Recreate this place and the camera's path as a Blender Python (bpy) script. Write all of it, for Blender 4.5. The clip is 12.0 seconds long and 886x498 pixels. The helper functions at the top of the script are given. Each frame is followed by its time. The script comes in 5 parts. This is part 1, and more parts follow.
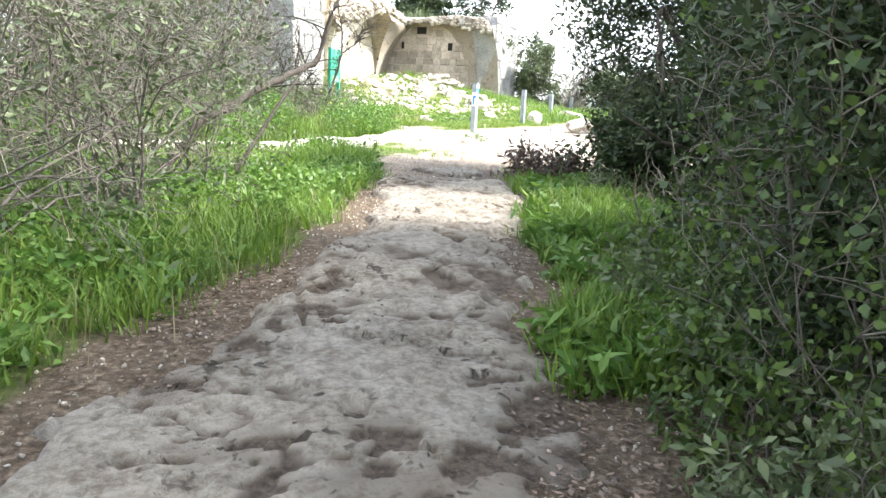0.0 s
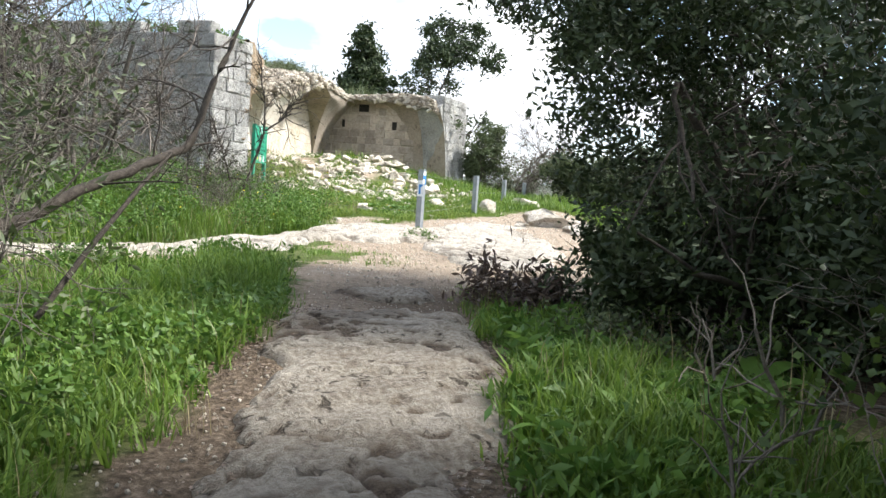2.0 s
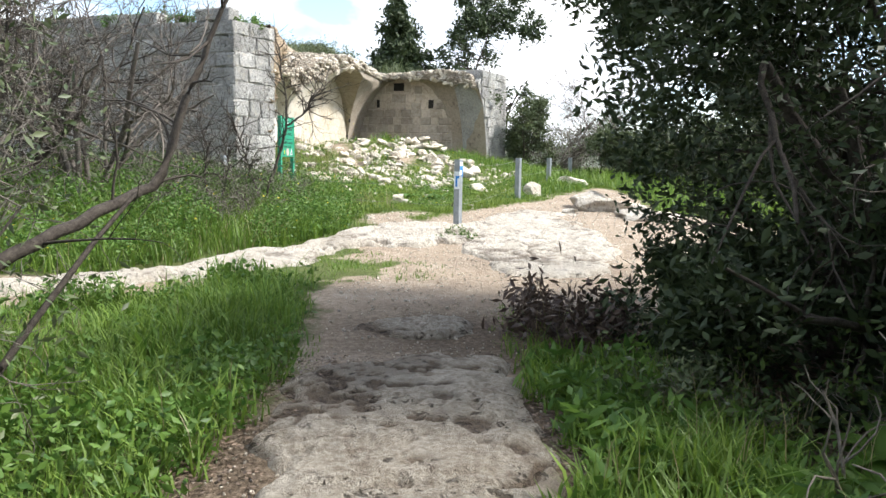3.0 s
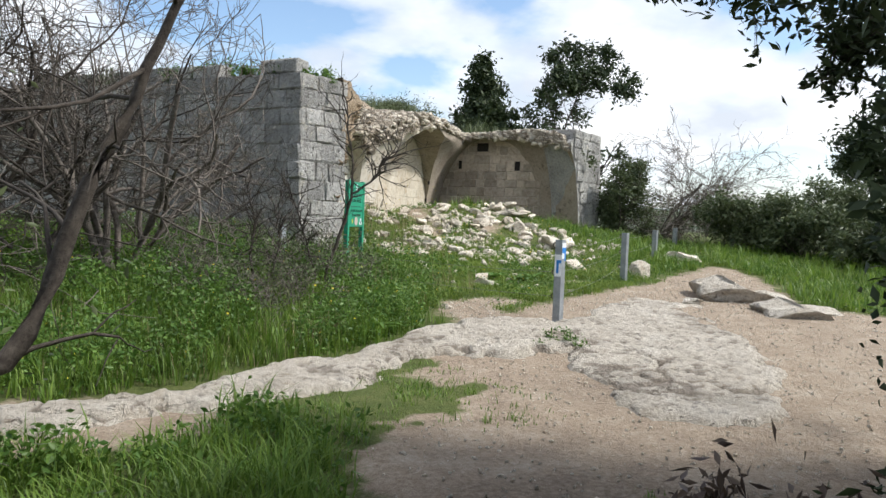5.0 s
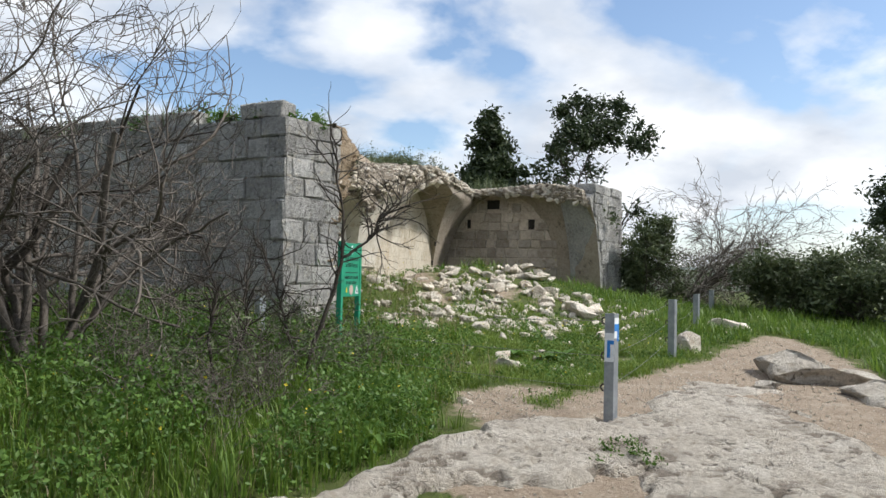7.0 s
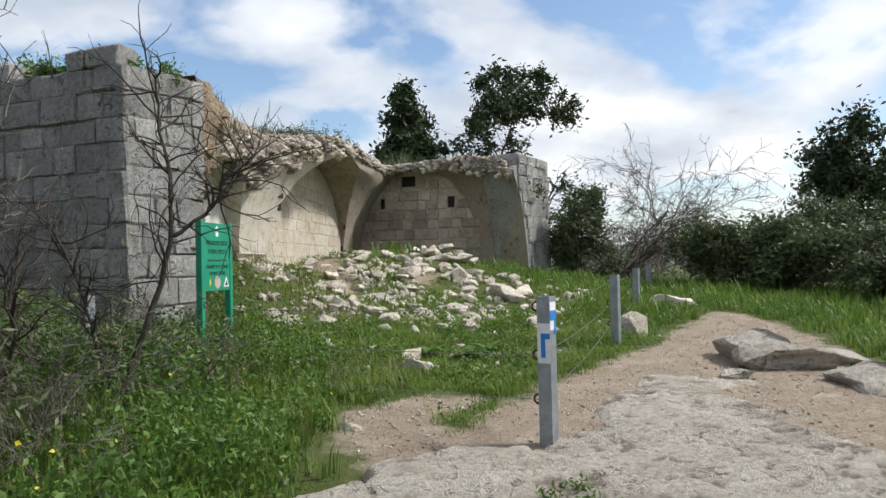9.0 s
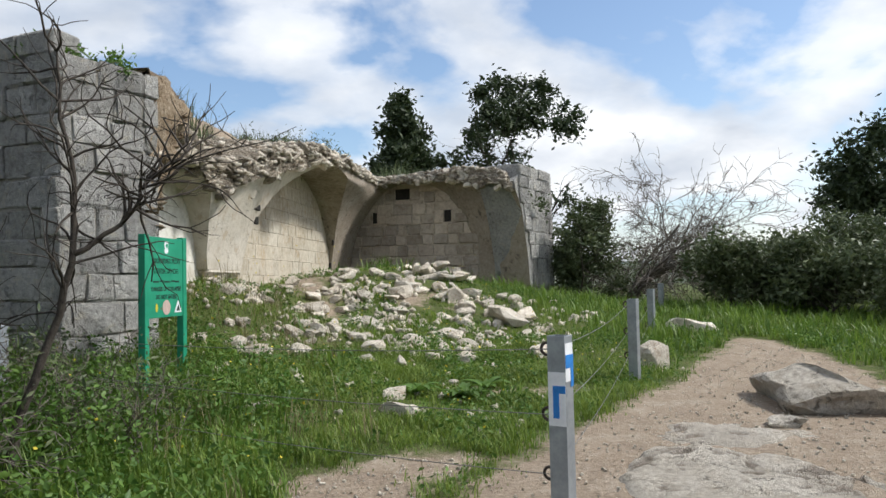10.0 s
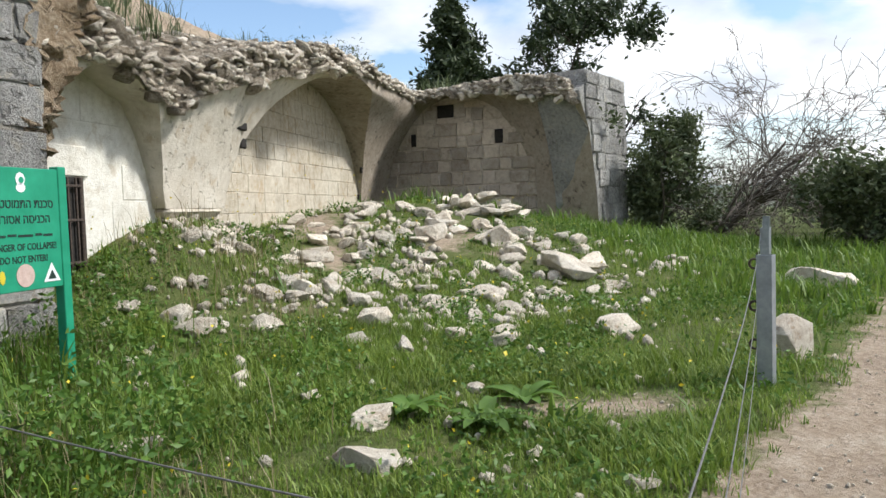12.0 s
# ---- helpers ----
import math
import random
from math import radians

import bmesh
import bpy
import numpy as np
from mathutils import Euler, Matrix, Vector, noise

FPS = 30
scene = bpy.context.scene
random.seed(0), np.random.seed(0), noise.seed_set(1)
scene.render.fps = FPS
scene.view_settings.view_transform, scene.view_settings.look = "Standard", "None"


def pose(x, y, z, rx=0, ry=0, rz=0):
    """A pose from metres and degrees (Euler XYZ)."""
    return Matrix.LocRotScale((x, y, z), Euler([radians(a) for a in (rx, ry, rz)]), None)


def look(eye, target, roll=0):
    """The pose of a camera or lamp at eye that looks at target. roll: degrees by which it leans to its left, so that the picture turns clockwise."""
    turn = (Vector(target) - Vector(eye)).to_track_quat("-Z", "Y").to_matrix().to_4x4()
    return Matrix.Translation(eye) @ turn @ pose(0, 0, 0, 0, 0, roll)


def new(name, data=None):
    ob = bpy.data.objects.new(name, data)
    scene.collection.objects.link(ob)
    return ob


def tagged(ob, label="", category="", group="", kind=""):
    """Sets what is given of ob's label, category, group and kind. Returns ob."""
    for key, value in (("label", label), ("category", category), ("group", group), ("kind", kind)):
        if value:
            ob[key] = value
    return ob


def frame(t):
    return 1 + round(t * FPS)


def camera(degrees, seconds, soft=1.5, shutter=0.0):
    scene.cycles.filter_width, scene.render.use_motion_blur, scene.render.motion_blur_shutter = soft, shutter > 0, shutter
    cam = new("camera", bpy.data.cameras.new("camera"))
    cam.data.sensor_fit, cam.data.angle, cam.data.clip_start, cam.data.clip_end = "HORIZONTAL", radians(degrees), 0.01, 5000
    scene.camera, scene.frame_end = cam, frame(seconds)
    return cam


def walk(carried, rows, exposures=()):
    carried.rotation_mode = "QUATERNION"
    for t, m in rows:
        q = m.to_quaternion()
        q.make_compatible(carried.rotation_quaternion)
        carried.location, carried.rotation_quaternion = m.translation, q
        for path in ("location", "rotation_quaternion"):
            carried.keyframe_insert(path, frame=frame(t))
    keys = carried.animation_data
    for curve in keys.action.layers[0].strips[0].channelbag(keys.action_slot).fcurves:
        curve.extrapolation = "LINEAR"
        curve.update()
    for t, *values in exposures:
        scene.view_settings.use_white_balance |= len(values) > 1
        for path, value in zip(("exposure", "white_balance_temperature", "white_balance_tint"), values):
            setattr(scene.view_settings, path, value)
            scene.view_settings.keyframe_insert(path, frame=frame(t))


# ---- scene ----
cam = camera(61.2, 12.0)
METRES, EYE, TILT, LEAN, TURN = 15.0, 1.4, 0.0, 0.0, -16.6
PATH = [
    (0, (0.06, -0.034, 1.379), (0.602, 1.858, 1.022), 2.9),
    (0.5, (0.207, 0.685, 1.471), (0.748, 2.604, 1.313), 4.0),
    (1, (0.464, 1.344, 1.486), (1.064, 3.252, 1.488), 4.5),
    (1.5, (0.673, 2.016, 1.589), (1.349, 3.898, 1.57), 4.3),
    (2, (0.822, 2.474, 1.633), (1.503, 4.349, 1.484), 3.9),
    (2.5, (1.156, 3.01, 1.805), (1.82, 4.871, 1.492), 2.8),
    (3, (1.26, 3.499, 1.992), (1.823, 5.404, 1.758), 1.1),
    (3.5, (1.438, 3.972, 2.071), (1.924, 5.908, 1.955), -0.4),
    (3.7, (1.517, 4.22, 2.103), (1.966, 6.166, 1.99), -0.3),
    (5.3, (1.731, 6.203, 2.269), (2.089, 8.169, 2.196), 2.2),
    (5.5, (1.781, 6.417, 2.258), (2.127, 8.386, 2.218), 1.4),
    (6, (1.863, 6.946, 2.269), (2.211, 8.915, 2.273), 1.0),
    (6.5, (1.932, 7.536, 2.296), (2.274, 9.505, 2.361), 0.7),
    (7, (1.964, 8.013, 2.33), (2.309, 9.982, 2.406), 1.4),
    (7.2, (2.006, 8.217, 2.318), (2.372, 10.183, 2.378), 1.2),
    (8.8, (2.73, 9.81, 2.258), (3.241, 11.743, 2.308), -1.6),
    (9, (2.794, 10.078, 2.249), (3.324, 12.006, 2.293), -1.3),
    (9.5, (3.01, 10.682, 2.284), (3.545, 12.609, 2.293), -0.9),
    (10, (3.256, 11.333, 2.314), (3.786, 13.26, 2.4), -1.2),
    (10.5, (3.525, 12.058, 2.317), (4.048, 13.987, 2.396), -1.2),
    (11, (3.851, 12.761, 2.319), (4.357, 14.695, 2.38), -0.1),
    (11.5, (4.151, 13.491, 2.363), (4.556, 15.448, 2.289), -0.6),
    (12, (4.384, 14.106, 2.453), (4.735, 16.072, 2.348), -1.8),
]
walk(cam, [(t, look(eye, target, roll)) for t, eye, target, roll in PATH],
     [(t, e, 6350, 9) for t, e in ((0, 2.4), (0.5, 1.85), (1.0, 1.4), (1.5, 1.2), (2.5, 1.2), (3.5, 1.0), (5.5, 0.32), (7.2, 0.22), (9, 0.15), (10.5, 0.2), (12, 0.45))])

# ---- world, sun, exposure ----
SUN_AZ, SUN_EL = radians(102), radians(48)      # azimuth clockwise from +y
world = bpy.data.worlds.new("sky")
scene.world = world
world.use_nodes = True
wt = world.node_tree
wt.nodes.clear()


def node(tree, kind, x=0, **settings):
    n = tree.nodes.new(kind)
    for key, value in settings.items():
        n.inputs[key].default_value = value
    return n


def ramp(tree, fac, stops):
    n = tree.nodes.new("ShaderNodeValToRGB")
    cr = n.color_ramp
    while len(cr.elements) < len(stops):
        cr.elements.new(0.5)
    for e, (p, c) in zip(cr.elements, stops):
        e.position = p
        e.color = (*c, 1) if len(c) == 3 else c
    tree.links.new(fac, n.inputs[0])
    return n.outputs[0]


def math_node(tree, op, a, b=0.0, clamp=False):
    n = tree.nodes.new("ShaderNodeMath")
    n.operation = op
    n.use_clamp = clamp
    for i, v in enumerate((a, b)):
        if isinstance(v, (int, float)):
            n.inputs[i].default_value = v
        else:
            tree.links.new(v, n.inputs[i])
    return n.outputs[0]


def mix_rgb(tree, fac, a, b, blend="MIX"):
    n = tree.nodes.new("ShaderNodeMixRGB")
    n.blend_type = blend
    for i, v in enumerate((fac, a, b)):
        if isinstance(v, (int, float)):
            n.inputs[i].default_value = v
        elif isinstance(v, tuple):
            n.inputs[i].default_value = (*v, 1)
        else:
            tree.links.new(v, n.inputs[i])
    return n.outputs[0]


sky = wt.nodes.new("ShaderNodeTexSky")
sky.sky_type = "NISHITA"
sky.sun_disc = False
sky.sun_elevation, sky.sun_rotation = SUN_EL, SUN_AZ
sky.air_density, sky.dust_density, sky.ozone_density = 1.0, 1.0, 1.5
tc = wt.nodes.new("ShaderNodeTexCoord")
sep = wt.nodes.new("ShaderNodeSeparateXYZ")
wt.links.new(tc.outputs["Generated"], sep.inputs[0])
zz = math_node(wt, "ADD", math_node(wt, "MAXIMUM", sep.outputs[2], 0.0), 0.42)
com = wt.nodes.new("ShaderNodeCombineXYZ")
wt.links.new(math_node(wt, "DIVIDE", sep.outputs[0], zz), com.inputs[0])
wt.links.new(math_node(wt, "DIVIDE", sep.outputs[1], zz), com.inputs[1])
wt.links.new(math_node(wt, "MULTIPLY", sep.outputs[2], 1.6), com.inputs[2])
nz = node(wt, "ShaderNodeTexNoise", Scale=2.1, Detail=9.0, Roughness=0.5, Distortion=0.15)
wt.links.new(com.outputs[0], nz.inputs["Vector"])
cloud = ramp(wt, nz.outputs[0], [(0.43, (0, 0, 0)), (0.5, (0.75, 0.75, 0.75)), (0.58, (1, 1, 1))])
nz2 = node(wt, "ShaderNodeTexNoise", Scale=3.4, Detail=6.0, Roughness=0.5)
wt.links.new(com.outputs[0], nz2.inputs["Vector"])
cloud_col = ramp(wt, nz2.outputs[0], [(0.36, (0.6, 0.64, 0.71)), (0.5, (0.8, 0.82, 0.86)), (0.6, (0.96, 0.96, 0.97))])
haze = ramp(wt, sep.outputs[2], [(0.0, (1, 1, 1)), (0.16, (0, 0, 0))])
cover = math_node(wt, "ADD", cloud, math_node(wt, "MULTIPLY", haze, 0.6), clamp=True)
sky_col = mix_rgb(wt, 1.0, sky.outputs[0], (0.15, 0.15, 0.15), "MULTIPLY")
sky_mix = mix_rgb(wt, cover, sky_col, cloud_col)
bg = wt.nodes.new("ShaderNodeBackground")
bg.inputs[1].default_value = 1.0
wt.links.new(sky_mix, bg.inputs[0])
wo = wt.nodes.new("ShaderNodeOutputWorld")
wt.links.new(bg.outputs[0], wo.inputs[0])

sun = new("sun", bpy.data.lights.new("sun", "SUN"))
sun.data.energy, sun.data.angle, sun.data.color = 3.9, radians(9), (1.0, 0.965, 0.91)
sun_dir = Vector((math.sin(SUN_AZ) * math.cos(SUN_EL), math.cos(SUN_AZ) * math.cos(SUN_EL), math.sin(SUN_EL)))
sun.matrix_world = look(sun_dir * 60, (0, 0, 0))


# ---- materials ----
def material(name, rough=0.85, metal=0.0, spec=0.3):
    m = bpy.data.materials.new(name)
    m.use_nodes = True
    t = m.node_tree
    b = t.nodes["Principled BSDF"]
    b.inputs["Roughness"].default_value = rough
    b.inputs["Metallic"].default_value = metal
    b.inputs["Specular IOR Level"].default_value = spec
    return m, t, b


def coords(t, scale=1.0, obj=False):
    if obj:
        c = t.nodes.new("ShaderNodeTexCoord")
        out = c.outputs["Object"]
    else:
        c = t.nodes.new("ShaderNodeNewGeometry")
        out = c.outputs["Position"]
    return out


def noise_of(t, vec, scale, detail=5.0, rough=0.6, distort=0.0):
    n = node(t, "ShaderNodeTexNoise", Scale=scale, Detail=detail, Roughness=rough, Distortion=distort)
    t.links.new(vec, n.inputs["Vector"])
    return n.outputs[0]


def bump(t, b, height, dist, strength=1.0):
    n = t.nodes.new("ShaderNodeBump")
    n.inputs["Strength"].default_value = strength
    n.inputs["Distance"].default_value = dist
    t.links.new(height, n.inputs["Height"])
    t.links.new(n.outputs[0], b.inputs["Normal"])


def stone_material(name, dark, mid, light, spot, scale=1.0, random=0.35, relief=0.02, earth=0.0, spreadc=0.17, upper=0.0, pits=0.0):
    """Weathered limestone: blotches, lichen spots, pits with shade in their colour, and a tone of its own for each
    block.
    """
    m, t, b = material(name, 0.92, spec=0.2)
    p = coords(t)
    big = noise_of(t, p, 1.3 * scale, 4)
    fine = noise_of(t, p, 11 * scale, 8, 0.7)
    col = ramp(t, big, [(0.3, dark), (0.5, mid), (0.7, light)])
    col = mix_rgb(t, 0.55, col, ramp(t, fine, [(0.5 - spreadc, dark), (0.5, mid), (0.5 + spreadc, light)]))
    sp = ramp(t, noise_of(t, p, 5 * scale, 6, 0.65, 0.4), [(0.56, (0, 0, 0)), (0.66, (1, 1, 1))])
    col = mix_rgb(t, math_node(t, "MULTIPLY", sp, 0.6), col, spot)
    oi = t.nodes.new("ShaderNodeObjectInfo")
    geo = t.nodes.new("ShaderNodeNewGeometry")
    r = math_node(t, "FRACT", math_node(t, "ADD", oi.outputs["Random"], geo.outputs["Random Per Island"]))
    tone = math_node(t, "ADD", math_node(t, "MULTIPLY", r, random), 1.0 - random * 0.5)
    hsv = t.nodes.new("ShaderNodeHueSaturation")
    t.links.new(col, hsv.inputs["Color"])
    t.links.new(tone, hsv.inputs["Value"])
    col = hsv.outputs[0]
    if upper:
        hz = t.nodes.new("ShaderNodeSeparateXYZ")
        t.links.new(p, hz.inputs[0])
        edge = math_node(t, "ADD", hz.outputs[2], math_node(t, "MULTIPLY", noise_of(t, p, 1.1, 5, 0.65), 1.6))
        edge = ramp(t, math_node(t, "DIVIDE", edge, 10.0), [(0.41, (0, 0, 0)), (0.455, (1, 1, 1))])
        old = ramp(t, fine, [(0.35, (0.33, 0.24, 0.14)), (0.65, (0.56, 0.46, 0.31))])
        col = mix_rgb(t, math_node(t, "MULTIPLY", edge, upper), col, old)
    if earth:
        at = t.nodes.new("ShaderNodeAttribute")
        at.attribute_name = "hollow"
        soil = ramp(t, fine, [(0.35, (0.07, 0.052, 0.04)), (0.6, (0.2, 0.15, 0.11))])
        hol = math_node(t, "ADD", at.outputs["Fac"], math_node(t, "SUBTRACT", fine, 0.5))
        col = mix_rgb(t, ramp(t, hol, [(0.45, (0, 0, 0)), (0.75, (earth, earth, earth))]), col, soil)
    h = math_node(t, "ADD", math_node(t, "MULTIPLY", fine, 0.5), noise_of(t, p, 38 * scale, 6, 0.7))
    if pits:
        # the shade inside each pit is painted into the colour, besides the bump
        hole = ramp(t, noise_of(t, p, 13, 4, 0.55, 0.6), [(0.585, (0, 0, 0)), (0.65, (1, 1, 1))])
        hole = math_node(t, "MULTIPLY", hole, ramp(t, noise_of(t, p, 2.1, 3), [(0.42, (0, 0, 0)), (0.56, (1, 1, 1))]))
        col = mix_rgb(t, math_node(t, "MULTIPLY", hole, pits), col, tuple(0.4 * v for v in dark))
        h = math_node(t, "SUBTRACT", h, math_node(t, "MULTIPLY", hole, 1.2))
    t.links.new(col, b.inputs["Base Color"])
    bump(t, b, h, relief)
    return m


MAT_GREY = stone_material("grey_limestone", (0.24, 0.23, 0.215), (0.435, 0.42, 0.395), (0.62, 0.605, 0.57), (0.56, 0.51, 0.41), 1.6, 0.5, 0.06, 0.0, 0.14, 0.0, 0.5)
MAT_MORTAR = stone_material("mortar", (0.25, 0.225, 0.19), (0.38, 0.355, 0.31), (0.5, 0.475, 0.42), (0.18, 0.16, 0.13), 1.5, 0.0, 0.03)
MAT_CREAM = stone_material("cream_plastered_limestone", (0.34, 0.28, 0.2), (0.53, 0.47, 0.375), (0.66, 0.615, 0.525), (0.42, 0.31, 0.19), 0.9, 0.14, 0.02, 0.0, 0.17, 0.3)
MAT_WHITEWASH = stone_material("whitewashed_limestone", (0.44, 0.4, 0.33), (0.67, 0.64, 0.57), (0.78, 0.76, 0.7), (0.5, 0.43, 0.33), 0.9, 0.08, 0.015)
MAT_BROWN = stone_material("brown_limestone", (0.29, 0.235, 0.18), (0.48, 0.41, 0.335), (0.63, 0.56, 0.475), (0.25, 0.19, 0.14), 1.0, 0.6, 0.025)
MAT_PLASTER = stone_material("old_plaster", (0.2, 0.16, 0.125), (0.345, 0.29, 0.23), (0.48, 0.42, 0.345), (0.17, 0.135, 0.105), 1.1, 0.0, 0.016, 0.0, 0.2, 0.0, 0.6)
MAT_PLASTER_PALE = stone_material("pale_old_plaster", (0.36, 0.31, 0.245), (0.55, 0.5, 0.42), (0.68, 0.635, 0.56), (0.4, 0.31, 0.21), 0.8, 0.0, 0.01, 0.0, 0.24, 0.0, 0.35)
MAT_RUBBLE = stone_material("rubble_stone", (0.4, 0.325, 0.245), (0.66, 0.59, 0.49), (0.82, 0.775, 0.69), (0.4, 0.27, 0.16), 2.5, 0.5, 0.03)
MAT_CORE = stone_material("rubble_core", (0.21, 0.165, 0.12), (0.41, 0.345, 0.265), (0.62, 0.55, 0.455), (0.19, 0.145, 0.1), 2.6, 0.45, 0.07, 0.0, 0.12, 0.0, 0.8)
MAT_ORANGE = stone_material("ochre_rubble_core", (0.24, 0.165, 0.1), (0.44, 0.33, 0.22), (0.62, 0.52, 0.39), (0.3, 0.2, 0.11), 2.2, 0.5, 0.07, 0.0, 0.13, 0.0, 0.7)
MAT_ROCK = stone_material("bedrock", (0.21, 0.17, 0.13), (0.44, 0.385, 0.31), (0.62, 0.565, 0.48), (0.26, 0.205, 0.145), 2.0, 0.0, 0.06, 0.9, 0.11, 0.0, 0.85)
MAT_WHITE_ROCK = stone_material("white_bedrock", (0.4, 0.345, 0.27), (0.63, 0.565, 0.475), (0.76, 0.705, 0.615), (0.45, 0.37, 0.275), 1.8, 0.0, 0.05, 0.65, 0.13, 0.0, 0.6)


def foliage_material(name, dark, light, trans=0.3, rough=0.5, value=0.5):
    m, t, b = material(name, rough, spec=0.35)
    geo = t.nodes.new("ShaderNodeNewGeometry")
    col = ramp(t, geo.outputs["Random Per Island"], [(0.0, dark), (1.0, light)])
    big = noise_of(t, geo.outputs["Position"], 1.7, 3)
    hsv = t.nodes.new("ShaderNodeHueSaturation")
    t.links.new(col, hsv.inputs["Color"])
    t.links.new(math_node(t, "ADD", math_node(t, "MULTIPLY", big, value * 2), 1 - value), hsv.inputs["Value"])
    t.links.new(hsv.outputs[0], b.inputs["Base Color"])
    tr = t.nodes.new("ShaderNodeBsdfTranslucent")
    t.links.new(hsv.outputs[0], tr.inputs[0])
    mx = t.nodes.new("ShaderNodeMixShader")
    mx.inputs[0].default_value = trans
    out = t.nodes["Material Output"]
    t.links.new(b.outputs[0], mx.inputs[1])
    t.links.new(tr.outputs[0], mx.inputs[2])
    t.links.new(mx.outputs[0], out.inputs[0])
    return m


MAT_GRASS = foliage_material("grass_blades", (0.075, 0.15, 0.02), (0.19, 0.28, 0.045), 0.4)
MAT_MEADOW = foliage_material("meadow_blades", (0.1, 0.175, 0.025), (0.25, 0.32, 0.06), 0.4)
MAT_DRY = foliage_material("dry_grass", (0.2, 0.16, 0.08), (0.34, 0.28, 0.16), 0.2)
MAT_WEED = foliage_material("weed_leaves", (0.05, 0.115, 0.018), (0.135, 0.23, 0.042), 0.35)
MAT_OAK = foliage_material("evergreen_leaves", (0.02, 0.035, 0.014), (0.058, 0.08, 0.03), 0.15, 0.6)
MAT_SHRUB = foliage_material("shrub_leaves", (0.055, 0.08, 0.033), (0.135, 0.16, 0.072), 0.2)
MAT_IVY = foliage_material("ivy_leaves", (0.03, 0.06, 0.014), (0.1, 0.15, 0.03), 0.35)
MAT_REDLEAF = foliage_material("reddish_leaves", (0.06, 0.04, 0.035), (0.12, 0.085, 0.06), 0.2)
MAT_YELLOW = foliage_material("yellow_petals", (0.6, 0.48, 0.03), (0.75, 0.62, 0.06), 0.3)
MAT_LITTER = foliage_material("leaf_litter", (0.06, 0.04, 0.028), (0.24, 0.17, 0.12), 0.1)


def bark_material(name, dark, light):
    m, t, b = material(name, 0.9, spec=0.2)
    p = coords(t)
    n = noise_of(t, p, 30, 6, 0.7)
    t.links.new(ramp(t, n, [(0.3, dark), (0.7, light)]), b.inputs["Base Color"])
    bump(t, b, n, 0.01)
    return m


MAT_BARK = bark_material("dark_bark", (0.03, 0.024, 0.02), (0.1, 0.085, 0.07))
MAT_TANGLE = bark_material("brown_grey_twigs", (0.075, 0.062, 0.052), (0.23, 0.2, 0.17))
MAT_TWIG = bark_material("grey_twigs", (0.08, 0.067, 0.055), (0.22, 0.195, 0.165))


def ground_material():
    m, t, b = material("earth_and_turf", 0.95, spec=0.15)
    p = coords(t)
    fine = noise_of(t, p, 24, 8, 0.7)
    mid = noise_of(t, p, 3.2, 6, 0.65)
    at = t.nodes.new("ShaderNodeAttribute")
    at.attribute_name = "bare"
    at2 = t.nodes.new("ShaderNodeAttribute")
    at2.attribute_name = "litter"
    dirt = ramp(t, mid, [(0.3, (0.19, 0.14, 0.095)), (0.5, (0.285, 0.22, 0.15)), (0.7, (0.42, 0.355, 0.27))])
    dirt = mix_rgb(t, 0.45, dirt, ramp(t, fine, [(0.32, (0.15, 0.115, 0.085)), (0.5, (0.32, 0.255, 0.2)), (0.7, (0.55, 0.48, 0.41))]))
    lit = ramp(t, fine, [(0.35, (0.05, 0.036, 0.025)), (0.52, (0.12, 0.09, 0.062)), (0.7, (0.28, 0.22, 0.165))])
    turf = ramp(t, mid, [(0.3, (0.05, 0.075, 0.02)), (0.55, (0.085, 0.11, 0.03)), (0.75, (0.15, 0.14, 0.06))])
    turf = mix_rgb(t, 0.4, turf, ramp(t, fine, [(0.35, (0.04, 0.055, 0.015)), (0.6, (0.13, 0.14, 0.05)), (0.75, (0.24, 0.2, 0.12))]))
    bare = math_node(t, "ADD", at.outputs["Fac"], math_node(t, "MULTIPLY", math_node(t, "SUBTRACT", noise_of(t, p, 2.4, 6, 0.7), 0.5), 1.1))
    bare = ramp(t, bare, [(0.4, (0, 0, 0)), (0.58, (1, 1, 1))])
    col = mix_rgb(t, bare, turf, dirt)
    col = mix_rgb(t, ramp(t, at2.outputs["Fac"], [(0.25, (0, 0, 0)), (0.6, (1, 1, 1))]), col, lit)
    t.links.new(col, b.inputs["Base Color"])
    bump(t, b, math_node(t, "ADD", fine, mid), 0.03)
    return m


MAT_GROUND = ground_material()


def plain_material(name, a, c, rough, metal=0.0, scale=20, relief=0.002, spec=0.4):
    m, t, b = material(name, rough, metal, spec)
    p = coords(t)
    n = noise_of(t, p, scale, 6, 0.65)
    t.links.new(ramp(t, n, [(0.35, a), (0.65, c)]), b.inputs["Base Color"])
    bump(t, b, n, relief)
    return m


MAT_STEEL = plain_material("galvanised_steel", (0.25, 0.27, 0.29), (0.36, 0.38, 0.4), 0.5, 0.55, 12)
MAT_RUST = plain_material("rusty_iron", (0.045, 0.035, 0.03), (0.1, 0.075, 0.06), 0.75, 0.4, 40)
MAT_WIRE = plain_material("fence_wire", (0.16, 0.15, 0.14), (0.26, 0.25, 0.235), 0.45, 0.7, 40)
MAT_SIGN = plain_material("green_sign_paint", (0.012, 0.22, 0.12), (0.022, 0.28, 0.16), 0.45, 0.0, 6)
MAT_INK = plain_material("dark_lettering", (0.01, 0.025, 0.02), (0.015, 0.035, 0.028), 0.5)
MAT_PAINT_W = plain_material("white_paint", (0.68, 0.7, 0.72), (0.8, 0.81, 0.82), 0.5)
